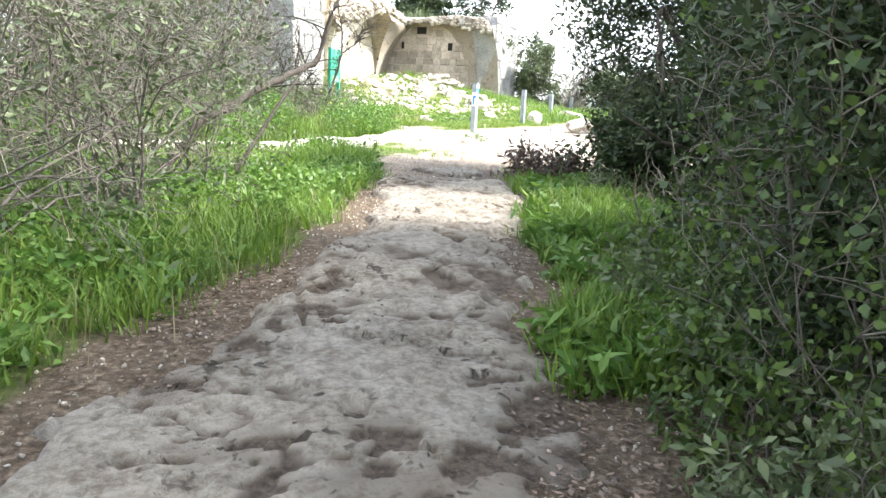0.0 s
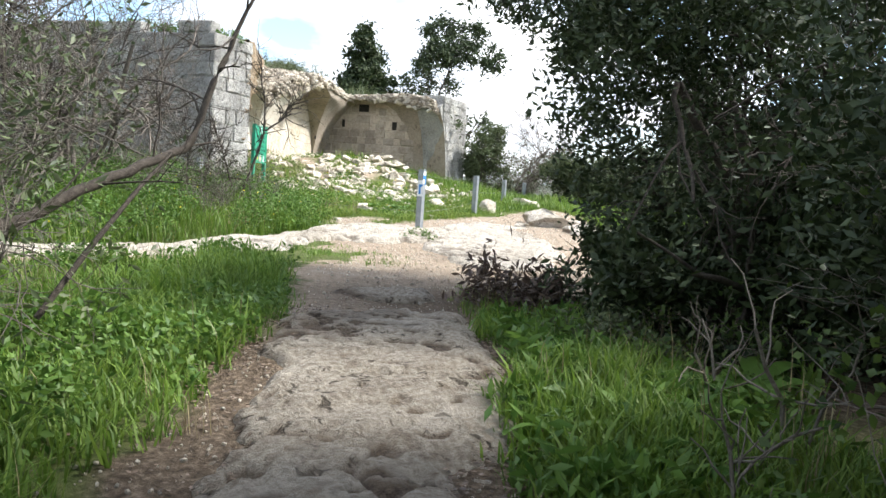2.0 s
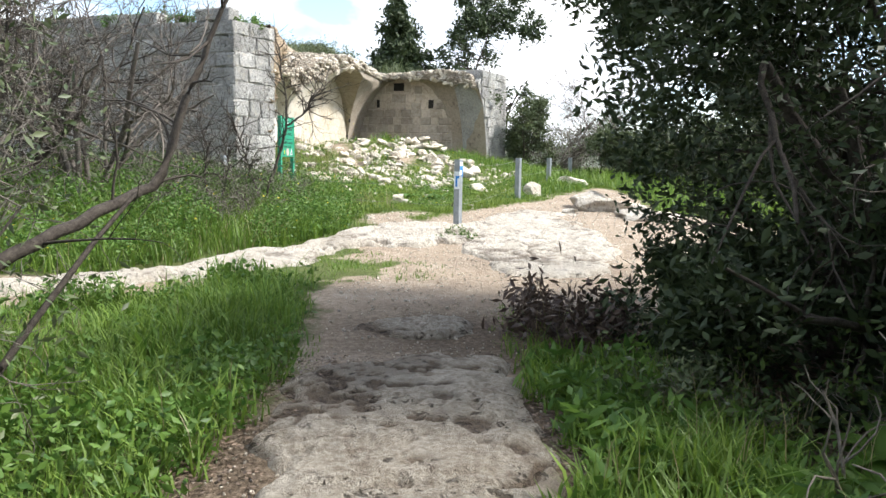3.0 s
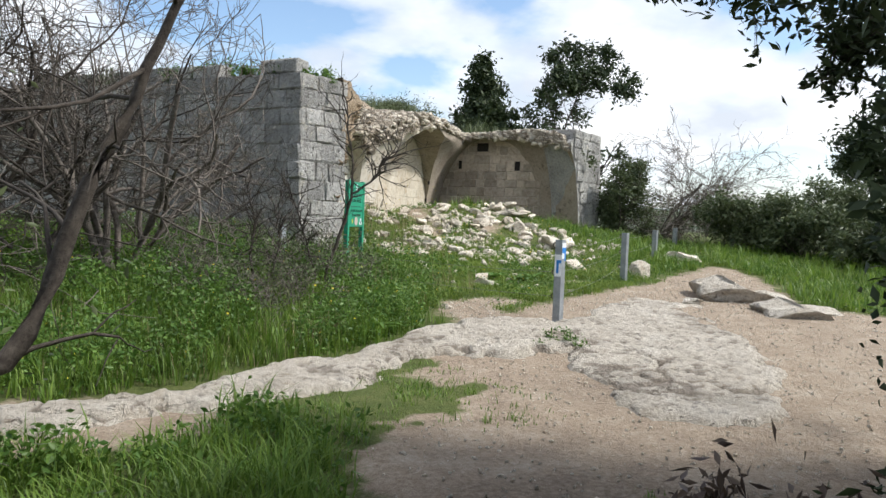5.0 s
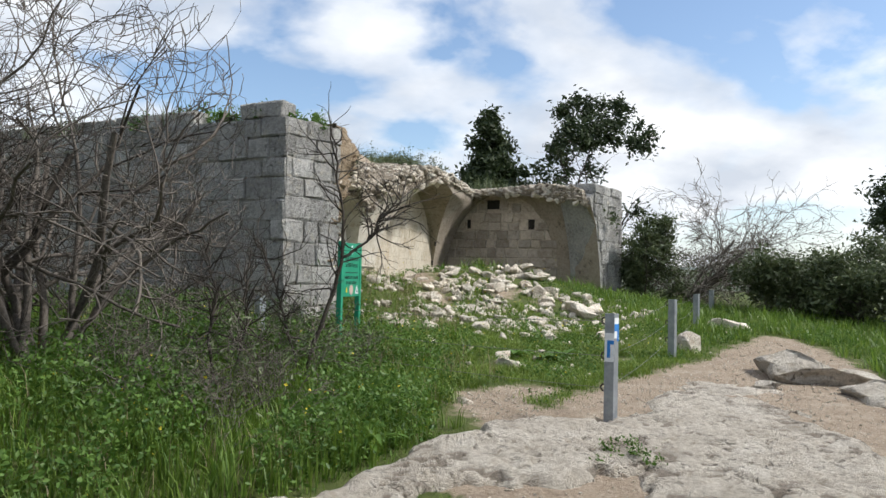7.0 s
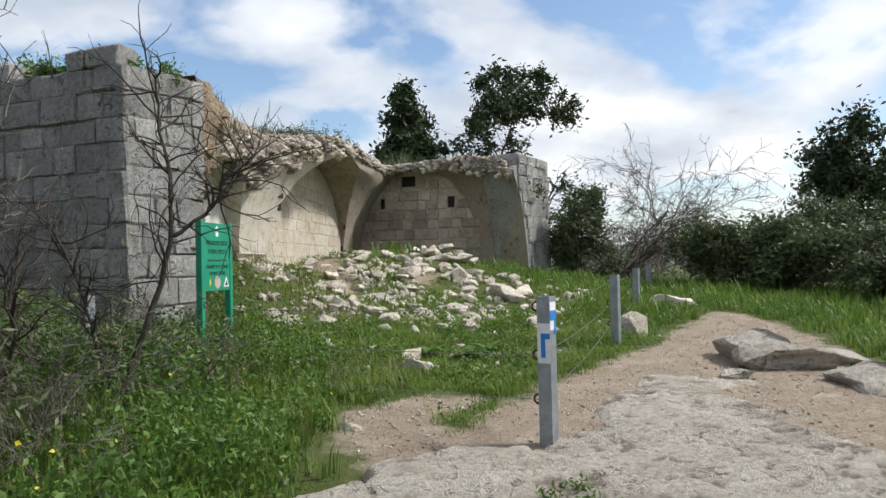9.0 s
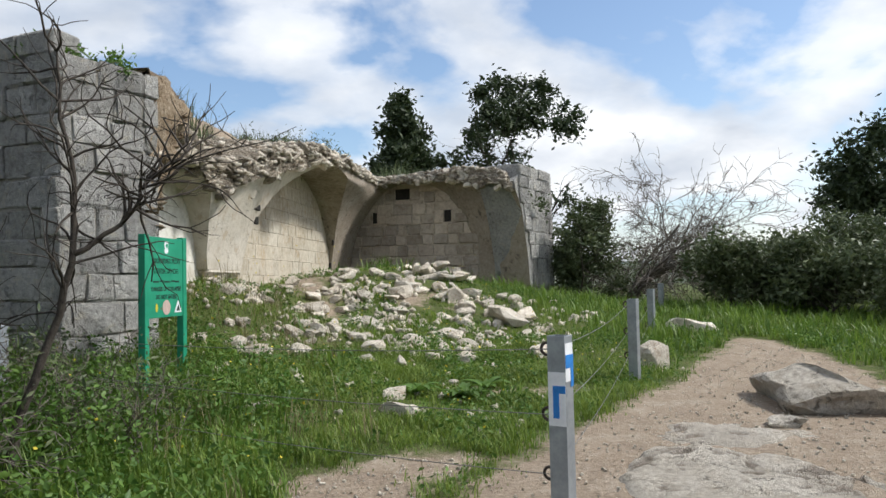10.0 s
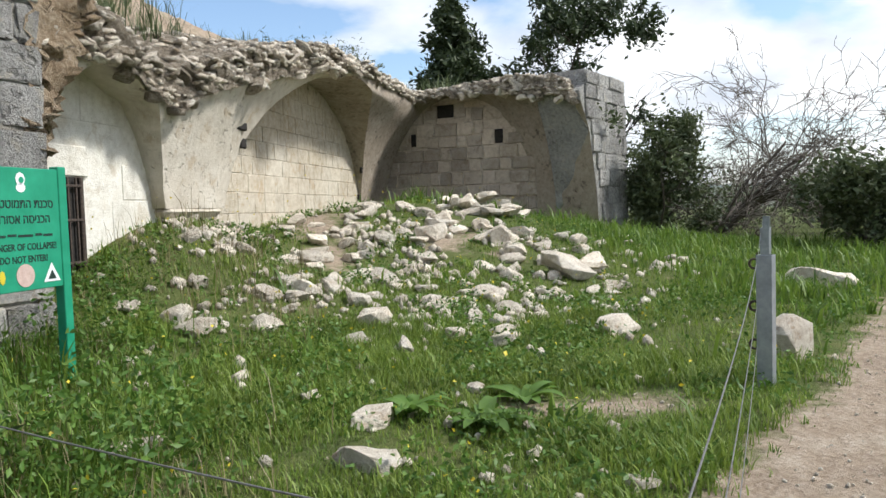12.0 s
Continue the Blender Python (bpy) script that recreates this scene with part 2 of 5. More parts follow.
MAT_PAINT_B = plain_material("blue_paint", (0.02, 0.16, 0.48), (0.03, 0.22, 0.6), 0.5)
MAT_PINK = plain_material("faded_red_disc", (0.42, 0.3, 0.26), (0.55, 0.42, 0.37), 0.6)
# near-black that stands in for shade inside holes and the doorway
MAT_BLACK = plain_material("recess_shade", (0.012, 0.01, 0.009), (0.03, 0.026, 0.022), 0.9)


# ---- building helpers ----
def fast_mesh(name, V, F):
    V, F = np.asarray(V, np.float32), np.asarray(F, np.int32)
    me = bpy.data.meshes.new(name)
    me.vertices.add(len(V))
    me.vertices.foreach_set("co", V.ravel())
    me.loops.add(F.size)
    me.loops.foreach_set("vertex_index", F.ravel())
    me.polygons.add(len(F))
    me.polygons.foreach_set("loop_start", np.arange(0, F.size, F.shape[1], dtype=np.int32))
    me.update(calc_edges=True)
    return me


def smooth(me):
    me.polygons.foreach_set("use_smooth", np.ones(len(me.polygons), bool))
    return me


def under(ob, parent):
    ob.parent = parent
    return ob


def part_me(name, me, mat, parent=None, label=""):
    if not me.materials:
        me.materials.append(mat)
    ob = new(name, me)
    if parent:
        ob.parent = parent
    return tagged(ob, label)


def part(name, bm, mat, parent=None, label=""):
    me = bpy.data.meshes.new(name)
    bm.to_mesh(me)
    bm.free()
    return part_me(name, me, mat, parent, label)


def empty(name, x=0.0, y=0.0, z=0.0, rz=0.0):
    ob = new(name)
    ob.matrix_basis = pose(x, y, z, 0, 0, rz)
    return ob


def box(sx, sy, sz, bevel=0.0, at=(0, 0, 0)):
    """A box with bevelled edges; at: the middle of its foot."""
    bm = bmesh.new()
    bmesh.ops.create_cube(bm, size=1)
    bmesh.ops.scale(bm, vec=(sx, sy, sz), verts=bm.verts)
    bmesh.ops.translate(bm, vec=(at[0], at[1], at[2] + sz / 2), verts=bm.verts)
    if bevel:
        bmesh.ops.bevel(bm, geom=bm.edges, offset=bevel, segments=1, affect="EDGES")
    return bm


def sstep(a, b, x):
    k = np.clip((np.asarray(x, float) - a) / (b - a), 0, 1)
    return k * k * (3 - 2 * k)


def lattice(seed):
    return np.random.RandomState(seed).rand(64, 64)


LAT = [lattice(k) for k in range(8)]


def vnoise(x, y, k=0):
    """Smooth value noise in the plane, 0..1."""
    x, y = np.asarray(x, float), np.asarray(y, float)
    i, j = np.floor(x).astype(int), np.floor(y).astype(int)
    u, v = x - i, y - j
    u, v = u * u * (3 - 2 * u), v * v * (3 - 2 * v)
    g = LAT[k % 8]
    a, b = g[i % 64, j % 64], g[(i + 1) % 64, j % 64]
    c, d = g[i % 64, (j + 1) % 64], g[(i + 1) % 64, (j + 1) % 64]
    return (a * (1 - u) + b * u) * (1 - v) + (c * (1 - u) + d * u) * v


def fbm(x, y, scale, octaves=4, k=0):
    s, amp, tot = 0.0, 1.0, 0.0
    for o in range(octaves):
        s = s + amp * vnoise(np.asarray(x) * scale * 2 ** o + 17 * o, np.asarray(y) * scale * 2 ** o + 5 * o, k + o)
        tot += amp
        amp *= 0.55
    return s / tot - 0.5


def seg_dist(x, y, pts, widths):
    """Signed distance inside a corridor round a line: positive inside, in metres."""
    best = np.full(np.shape(x), -1e9)
    for (ax, ay), (bx, by), wa, wb in zip(pts[:-1], pts[1:], widths[:-1], widths[1:]):
        dx, dy = bx - ax, by - ay
        k = np.clip(((x - ax) * dx + (y - ay) * dy) / (dx * dx + dy * dy), 0, 1)
        d = np.hypot(x - ax - k * dx, y - ay - k * dy)
        best = np.maximum(best, wa + (wb - wa) * k - d)
    return best


# ---- plan ----
PATH_ROCK = ([(0.0, -3.0), (0.22, 2.14), (0.5, 2.78), (0.72, 3.36), (1.16, 4.27), (1.4, 5.24), (1.74, 5.98), (2.1, 6.89), (2.31, 7.74), (2.7, 8.27)], [1.24, 0.95, 0.95, 0.84, 0.79, 0.61, 0.59, 0.82, 0.76, 0.52])
LEDGE = ([(-2.6, 11.0), (-1.0, 11.3), (0.2, 11.65), (1.15, 12.1), (1.9, 12.65), (2.7, 13.45), (3.5, 13.9), (4.2, 14.3)], [0.3, 0.35, 0.38, 0.5, 0.45, 0.42, 0.62, 0.8])
BIG_ROCK = ([(5.05, 11.85), (5.5, 13.0), (5.9, 14.2), (6.4, 15.5)], [0.72, 1.15, 1.35, 0.85])
DIRT = ([(2.3, 7.8), (2.8, 9.65), (3.15, 10.9), (4.6, 13.4), (6.6, 15.8), (8.4, 17.4), (9.8, 19.3), (10.8, 21.0)], [0.72, 0.86, 1.0, 1.6, 1.5, 1.3, 0.9, 0.3])
DIRT_SIDE = ([(4.6, 11.2), (7.0, 12.8), (9.6, 15.2)], [1.6, 1.9, 1.3])
DIRT_WEST = ([(-6.0, 11.0), (-1.0, 11.2), (0.8, 11.6)], [0.6, 0.6, 0.5])
SCREE = ([(4.0, 15.2), (3.9, 16.2), (4.7, 16.5)], [0.5, 0.4, 0.25])
PATCH = ([(5.7, 18.6), (6.5, 18.5)], [0.15, 0.2])
HILL_Y = [-60, -6, 0, 5.5, 9, 12.5, 15, 18.5, 22, 26, 60]
HILL_Z = [-2.0, -0.25, 0.02, 0.45, 0.6, 0.75, 0.96, 1.18, 1.48, 1.72, 1.9]


def H(x, y):
    """Height of the ground."""
    x, y = np.asarray(x, float), np.asarray(y, float)
    s = y - 0.12 * np.clip(x - 3, -8, 12)
    z = sum(np.interp(s + d, HILL_Y, HILL_Z) for d in (-0.8, -0.4, 0, 0.4, 0.8)) / 5
    z = z + 0.85 * np.exp(-((x - 6.4) / 2.9) ** 2 - ((y - 26.9) / 2.9) ** 2)
    z = z + 0.78 * np.exp(-((x - 2.7) / 1.45) ** 2 - ((y - 23.1) / 1.9) ** 2) + 0.25 * np.exp(-((x - 4.2) / 1.4) ** 2 - ((y - 25.6) / 1.5) ** 2)
    z = z + 0.25 * sstep(0.6, -2.0, x - 0.13 * y) * sstep(12.0, 15.0, y)
    near = np.exp(-((x - 4) / 25) ** 2 - ((y - 14) / 25) ** 2)
    z = z + near * (0.10 * fbm(x, y, 0.55, 4, 1) + 0.03 * fbm(x, y, 3.0, 3, 4))
    far = np.hypot(x - 4, y - 14)
    return z - 2.5 * sstep(30, 120, far) * sstep(-20, 40, x) 


def bare(x, y):
    d = np.maximum.reduce([seg_dist(x, y, *PATH_ROCK) - 0.05, seg_dist(x, y, *DIRT), seg_dist(x, y, *DIRT_SIDE), seg_dist(x, y, *DIRT_WEST), seg_dist(x, y, *SCREE), seg_dist(x, y, *PATCH)])
    turf_patch = 1 - np.hypot((x - 2.7) / 1.3, (y - 12.05) / 0.8) + 3.2 * fbm(x, y, 2.2, 4, 5)
    d = d - 0.75 * sstep(-0.1, 0.7, turf_patch)
    heap = -0.12 - np.hypot((x - 5.6) / 3.0, (y - 24.6) / 3.0) * 0.3 + 1.5 * fbm(x, y, 0.9, 4, 2)
    return np.maximum(d, np.minimum(heap, 0.25))


# ---- ground ----
def spaced(lo, a, b, hi, step, grow=1.18):
    mid = list(np.arange(a, b, step))
    up, s, v = [], step, b
    while v < hi:
        up.append(v)
        s *= grow
        v += s
    dn, s, v = [], step, a - step
    while v > lo:
        dn.append(v)
        s *= grow
        v -= s
    return np.array(dn[::-1] + mid + up + [hi])


gx, gy = spaced(-1500, -6, 15, 1500, 0.15), spaced(-1500, -2, 30, 1500, 0.15)
GX, GY = np.meshgrid(gx, gy)
GZ = H(GX, GY)
n1, n0 = len(gx), len(gy)
idx = np.arange(n0 * n1).reshape(n0, n1)
F = np.stack([idx[:-1, :-1], idx[:-1, 1:], idx[1:, 1:], idx[1:, :-1]], -1).reshape(-1, 4)
me = smooth(fast_mesh("ground", np.stack([GX, GY, GZ], -1).reshape(-1, 3), F))
att = me.attributes.new("bare", "FLOAT", "POINT")
att.data.foreach_set("value", (0.5 + 0.9 * np.clip(bare(GX, GY), -0.6, 0.6)).ravel().astype(np.float32))
att = me.attributes.new("litter", "FLOAT", "POINT")
rim = seg_dist(GX, GY, *PATH_ROCK)
# shade under oaks and hedge, put into the ground colour together with leaf litter
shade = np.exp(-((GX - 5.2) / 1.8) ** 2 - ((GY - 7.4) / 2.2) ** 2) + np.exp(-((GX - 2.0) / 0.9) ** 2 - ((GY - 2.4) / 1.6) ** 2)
# last term: darker brown soil on the path, sharing the litter colour
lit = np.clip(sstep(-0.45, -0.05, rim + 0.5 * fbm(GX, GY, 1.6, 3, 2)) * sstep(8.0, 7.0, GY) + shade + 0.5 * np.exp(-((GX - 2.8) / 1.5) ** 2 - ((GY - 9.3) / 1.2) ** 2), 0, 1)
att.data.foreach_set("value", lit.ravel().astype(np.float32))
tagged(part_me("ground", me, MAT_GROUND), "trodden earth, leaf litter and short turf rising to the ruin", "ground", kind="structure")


# ---- bedrock ----
def outcrop(name, inside, x0, x1, y0, y1, mat, label, step=0.033, high=0.07, rough=0.05, seed=0, pits=0.05):
    """Bedrock that comes up through the earth where inside(x, y) is above 0."""
    X, Y = np.meshgrid(np.arange(x0, x1, step), np.arange(y0, y1, step))
    d = inside(X, Y) + 0.7 * fbm(X, Y, 1.3, 4, seed) + 0.25 * fbm(X, Y, 5, 3, seed + 2)
    lump = fbm(X, Y, 1.3, 4, seed + 1)
    crack = np.abs(fbm(X, Y, 0.8, 3, seed + 3))
    pit = np.maximum(sstep(0.09, 0.2, fbm(X, Y, 3.2, 3, seed + 4)) * sstep(-0.05, 0.1, fbm(X, Y, 0.9, 2, seed + 6)), 0.8 * sstep(0.13, 0.22, fbm(X, Y * 1.5, 8, 2, seed + 2)))
    base = H(X, Y)
    step_ = np.floor((lump + 0.5) * 7) / 7 - 0.5
    lump = 0.45 * lump + 0.55 * (step_ + sstep(0.7, 1.0, (lump + 0.5) * 7 % 1) / 7)
    fine = fbm(X, Y, 6, 5, seed + 5)
    small = sstep(0.17, 0.25, fbm(X * 0.8, Y, 13, 2, seed + 1)) * sstep(-0.08, 0.08, fbm(X, Y, 1.1, 2, seed + 2))
    pit = np.maximum(0.7 * pit, 0.75 * small)
    Z = base + high * sstep(0.0, 0.16, d) + rough * lump * 1.5 - 0.045 + rough * 0.6 * fine - 0.05 * sstep(0.012, 0.0, crack) - pits * pit
    Z = Z - 0.16 * sstep(0.05, -0.2, d) + 0.05 * sstep(0.0, 0.3, d)
    nY, nX = X.shape
    idx = np.arange(nX * nY).reshape(nY, nX)
    F = np.stack([idx[:-1, :-1], idx[:-1, 1:], idx[1:, 1:], idx[1:, :-1]], -1).reshape(-1, 4)
    keep = ((Z > base - 0.06) & (d > -0.2)).ravel()[F].any(1)
    F = F[keep]
    used, inv = np.unique(F, return_inverse=True)
    V = np.stack([X, Y, Z], -1).reshape(-1, 3)[used]
    me = smooth(fast_mesh(name, V, inv.reshape(F.shape)))
    att = me.attributes.new("hollow", "FLOAT", "POINT")
    # pits, cracks, low spots and rims, which the rock colour turns dark brown
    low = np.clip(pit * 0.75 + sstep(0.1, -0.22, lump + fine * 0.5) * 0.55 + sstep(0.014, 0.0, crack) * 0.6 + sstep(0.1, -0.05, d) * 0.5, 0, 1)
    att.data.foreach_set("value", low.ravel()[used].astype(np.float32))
    return tagged(part_me(name, me, mat), label, "rock", kind="structure")


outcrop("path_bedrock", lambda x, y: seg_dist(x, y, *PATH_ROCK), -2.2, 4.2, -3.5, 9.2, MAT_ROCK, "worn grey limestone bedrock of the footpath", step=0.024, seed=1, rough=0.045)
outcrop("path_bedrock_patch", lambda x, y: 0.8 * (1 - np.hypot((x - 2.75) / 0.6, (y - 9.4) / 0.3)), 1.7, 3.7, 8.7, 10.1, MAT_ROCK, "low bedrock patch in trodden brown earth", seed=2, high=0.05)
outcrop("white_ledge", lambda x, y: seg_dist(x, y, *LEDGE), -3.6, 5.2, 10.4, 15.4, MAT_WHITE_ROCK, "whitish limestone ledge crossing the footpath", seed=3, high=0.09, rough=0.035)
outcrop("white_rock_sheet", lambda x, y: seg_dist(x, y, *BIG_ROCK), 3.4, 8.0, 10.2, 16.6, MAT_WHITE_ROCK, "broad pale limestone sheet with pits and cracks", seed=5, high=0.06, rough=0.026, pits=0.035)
outcrop("path_rock_flush", lambda x, y: 0.4 * (1 - np.hypot((x - 7.0) / 0.8, (y - 16.6) / 0.35)), 5.8, 8.4, 15.8, 17.5, MAT_WHITE_ROCK, "flush pale rock in the sandy path", seed=6, high=0.03, rough=0.03)


# ---- the ruin ----
C = np.array((1.54, 19.6))                         # outer corner of the standing wall
OUT = np.array((0.70, 0.714))                      # along the outer wall, away from the path
FRONT = np.array((-0.80, 0.60))                    # along the front wall, to the west
K1 = np.array((6.15, 31.5))                        # inner corner of the hall
SIDE = np.array((-0.375, -0.927))                  # along the side wall, towards the path
BACK = np.array((0.82, -0.57))                     # along the end wall, to the east
SIDE_IN, BACK_IN = np.array((0.927, -0.375)), np.array((-0.57, -0.82))


def prism(poly, z0, z1, bevel=0.0):
    bm = bmesh.new()
    lo = [bm.verts.new((x, y, z0)) for x, y in poly]
    hi = [bm.verts.new((x, y, z1)) for x, y in poly]
    bm.faces.new(lo[::-1])
    bm.faces.new(hi)
    for i in range(len(poly)):
        j = (i + 1) % len(poly)
        bm.faces.new((lo[i], lo[j], hi[j], hi[i]))
    bmesh.ops.recalc_face_normals(bm, faces=bm.faces)
    return bm


def wall_line(name, a, b, thick_dir, thick, z0, z1, mat, label):
    a, b, n = np.array(a), np.array(b), np.array(thick_dir) * thick
    return tagged(part(name, prism([tuple(a), tuple(b), tuple(b + n), tuple(a + n)], z0, z1), mat), label, "wall", kind="structure")


def stone_mesh(w, d, h, rng, bevel=0.02, warp=0.017):
    """A dressed block: front face on y = 0 looking to -y, uneven edges."""
    bm = box(w, d, h, bevel, (0, d / 2, -h / 2))
    for v in bm.verts:
        v.co += Vector((rng.uniform(-warp, warp), rng.uniform(-warp, warp), rng.uniform(-warp, warp)))
    me = bpy.data.meshes.new("stone")
    bm.to_mesh(me)
    bm.free()
    return me


STONES = []


def ashlar(parent, a, along, out, length, z0, z1, course, mat, rng, width=(0.35, 0.75), depth=0.12, proud=0.03, keep=None, joint=0.006, worn=1.0):
    """Courses of blocks on a wall face that starts at a and runs along; out: away from the wall."""
    rz = math.degrees(math.atan2(along[1], along[0]))
    flip = along[0] * -out[1] + along[1] * out[0] < 0
    z = z0
    while z < z1 - 0.08:
        h = min(course * rng.uniform(0.86, 1.14), z1 - z)
        if z1 - z - h < 0.12:
            h = z1 - z
        s = -rng.uniform(0, 0.3)
        while s < length:
            w = rng.uniform(*width) * (1.35 if rng.random() < 0.15 else 1.0)
            s0, s1 = max(s, 0.0), min(s + w, length)
            if length - s1 < 0.15:
                s1 = length
            mid = (s0 + s1) / 2
            if s1 - s0 > 0.1 and (keep is None or keep(mid, z + h / 2, s0, s1, z, z + h)):
                p = np.array(a) + np.array(along) * mid + np.array(out) * (proud + rng.uniform(-0.014, 0.015) * worn)
                STONES.append((parent, p, z + h / 2, rz if not flip else rz + 180, s1 - s0 - joint, h - joint, depth, mat, worn))
            s = s1 if s1 >= length else s + w
        z += h


def lay_stones(rng):
    for parent, p, z, rz, w, h, d, mat, worn in STONES:
        me = stone_mesh(w, d, h, rng, 0.02 * max(worn, 0.4), 0.017 * worn)
        me.materials.append(mat)
        ob = new("stone", me)
        ob.parent = parent
        ob.matrix_basis = pose(p[0], p[1], z, rng.uniform(-0.8, 0.8) * worn, rng.uniform(-0.6, 0.6) * worn, rz)


rs = random.Random(5)
OUT_N = np.array((0.714, -0.70))
FRONT_N = np.array((-0.60, -0.80))

# standing corner: front wall and the short return
front_end = C + FRONT * 9.0
w_front = wall_line("wall_front", C - FRONT_N * 0.018, front_end - FRONT_N * 0.018, -FRONT_N, 0.9, 0.6, 4.72, MAT_MORTAR, "weathered grey ashlar limestone wall of a ruined building")
ret_end = C + OUT * 1.05
w_ret = wall_line("wall_return", C - OUT_N * 0.02 + OUT * 0.3, ret_end - OUT_N * 0.02, -OUT_N, 0.85, 0.6, 4.70, MAT_MORTAR, "grey ashlar return of the standing corner, broken off at the end")
ashlar(w_front, C, FRONT, FRONT_N, 9.0, 0.9, 4.74, 0.31, MAT_GREY, rs, (0.26, 0.62), 0.2, proud=0.01, joint=0.011, keep=lambda m, z, *r: not (abs(m - 0.68) < 0.12 and 2.75 < z < 2.95))
ashlar(w_ret, C, OUT, OUT_N, 1.22, 0.9, 4.74, 0.32, MAT_GREY, rs, (0.3, 0.65), 0.22, proud=0.01, joint=0.011)
# loose top course on the front wall
ashlar(w_front, C + FRONT * 0.12 - FRONT_N * 0.05, FRONT, FRONT_N, 0.85, 4.75, 5.0, 0.25, MAT_GREY, rs, (0.3, 0.6), 0.35)
ashlar(w_front, C + FRONT * 1.0 - FRONT_N * 0.08, FRONT, FRONT_N, 7.0, 4.75, 5.0, 0.25, MAT_GREY, rs, (0.3, 0.6), 0.35, keep=lambda m, *r: rs.random() < 0.5)


def side(s, off=0.0):
    return K1 + SIDE * s + SIDE_IN * off


def back(r, off=0.0):
    return K1 + BACK * r + BACK_IN * off


def arch(u, mid, half, spring, crown):
    k = np.clip(np.abs(u - mid) / half, 0, 1)
    return spring + (crown - spring) * np.sqrt(np.clip(1 - k ** 2.1, 0, 1))


def lunette_2(s):
    return arch(s, 4.85, 3.0, 2.2, 4.7)


def lunette_1(s):
    return arch(s, 10.4, 1.15, 2.2, 3.95)


def lunette_b(r):
    return arch(r, 1.88, 1.82, 2.2, 4.92)


w_side_b = wall_line("wall_side_near", side(7.0), side(11.9), -SIDE_IN, 0.7, 0.8, 4.2, MAT_WHITEWASH, "whitewashed near bay of the hall's side wall")
ashlar(w_side_b, side(11.9), -SIDE, SIDE_IN, 2.8, 1.6, 4.2, 0.36, MAT_WHITEWASH, rs, (0.4, 0.8), 0.08, proud=0.01, joint=0.003, worn=0.2, keep=lambda m, z, s0, s1, z0, z1: z < lunette_1(11.9 - m) + 0.1 and not (0.7 < s1 and s0 < 1.7 and z0 < 3.2))
w_side = wall_line("wall_side", side(-0.6), side(7.0), -SIDE_IN, 0.7, 0.8, 4.8, MAT_CREAM, "cream plastered side wall of the vaulted hall")
w_back = wall_line("wall_end", back(-0.6), back(4.1), -BACK_IN, 0.8, 0.8, 5.0, MAT_BROWN, "brownish end wall of the vaulted hall")
ashlar(w_side, side(8.0), -SIDE, SIDE_IN, 6.4, 1.9, 4.75, 0.27, MAT_CREAM, rs, (0.24, 0.55), 0.08, proud=0.012, joint=0.004, worn=0.28, keep=lambda m, z, *r: z < lunette_2(8.0 - m) + 0.1)
HOLES = ((0.81, 4.03, 0.11, 0.28), (2.87, 4.0, 0.19, 0.3), (1.62, 4.62, 0.4, 0.28))
ashlar(w_back, back(0.1), BACK, BACK_IN, 3.6, 1.9, 4.8, 0.27, MAT_BROWN, rs, (0.22, 0.48), 0.1, proud=0.035, joint=0.02, worn=0.9,
       keep=lambda m, z, s0, s1, z0, z1: z < lunette_b(m + 0.1) + 0.08 and not any(s0 + 0.1 < c + w / 2 and s1 + 0.1 > c - w / 2 and z0 < cz + h / 2 and z1 > cz - h / 2 for c, cz, w, h in HOLES))
for c, cz, w, h in HOLES:
    # putlog holes: flat dark panels for their inner shade; the stones round them are cut to fit
    p = back(c, 0.006)
    hole = box(w, 0.02, h, 0, (0, 0, -h / 2))
    ob = part("putlog_hole", hole, MAT_BLACK, w_back, "dark panel painted as the shade in a putlog hole")
    ob.matrix_basis = pose(p[0], p[1], cz, 0, 0, math.degrees(math.atan2(BACK[1], BACK[0])))
    for sgn in (-1, 1):
        ww = 0.3
        q = back(c + sgn * (w / 2 + ww / 2), 0.03)
        STONES.append((w_back, q, cz, math.degrees(math.atan2(BACK[1], BACK[0])), ww - 0.012, h + 0.06, 0.1, MAT_BROWN, 0.8))

# remains of the groined vault: lunette soffits, webs, the hanging pilaster and its rounded foot
FOOT = 2.56


def barrel(s, z):
    """How far the hall's barrel stands out from the side wall at height z."""
    k = np.clip((np.asarray(z, float) - 2.2) / 2.72, 0, 0.985)
    return np.interp(s, [0, 5, 7.5, 8.2, 9.6, 12], [0.03, 0.03, 0.06, 0.15, 0.15, 0.12]) + 1.82 * (1 - np.sqrt(1 - k ** 2))


def edge_height(s):
    return np.interp(s, [-0.6, 0.9, 2.0, 3.5, 5.0, 6.0, 7.0, 8.2, 9.0, 9.6, 10.0, 10.4, 11.0, 11.8], [4.84, 4.85, 4.86, 4.84, 4.8, 4.66, 4.4, 4.1, 3.86, 3.66, 3.76, 3.95, 3.9, 3.8])


def sheet(name, columns, mat, label):
    """A plastered surface through columns of points, roughened a little."""
    A = np.array(columns)
    n, m = A.shape[:2]
    rough = 0.05 * fbm(A[..., 0] * 1.4 + A[..., 2], A[..., 1] * 1.4 - A[..., 2], 1.3, 4, 2) + 0.02 * fbm(A[..., 0] + A[..., 2], A[..., 1], 7, 3, 5)
    A[..., 0] += rough * 0.9
    A[..., 1] -= rough * 0.4
    idx = np.arange(n * m).reshape(n, m)
    F = np.stack([idx[:-1, :-1], idx[:-1, 1:], idx[1:, 1:], idx[1:, :-1]], -1).reshape(-1, 4)
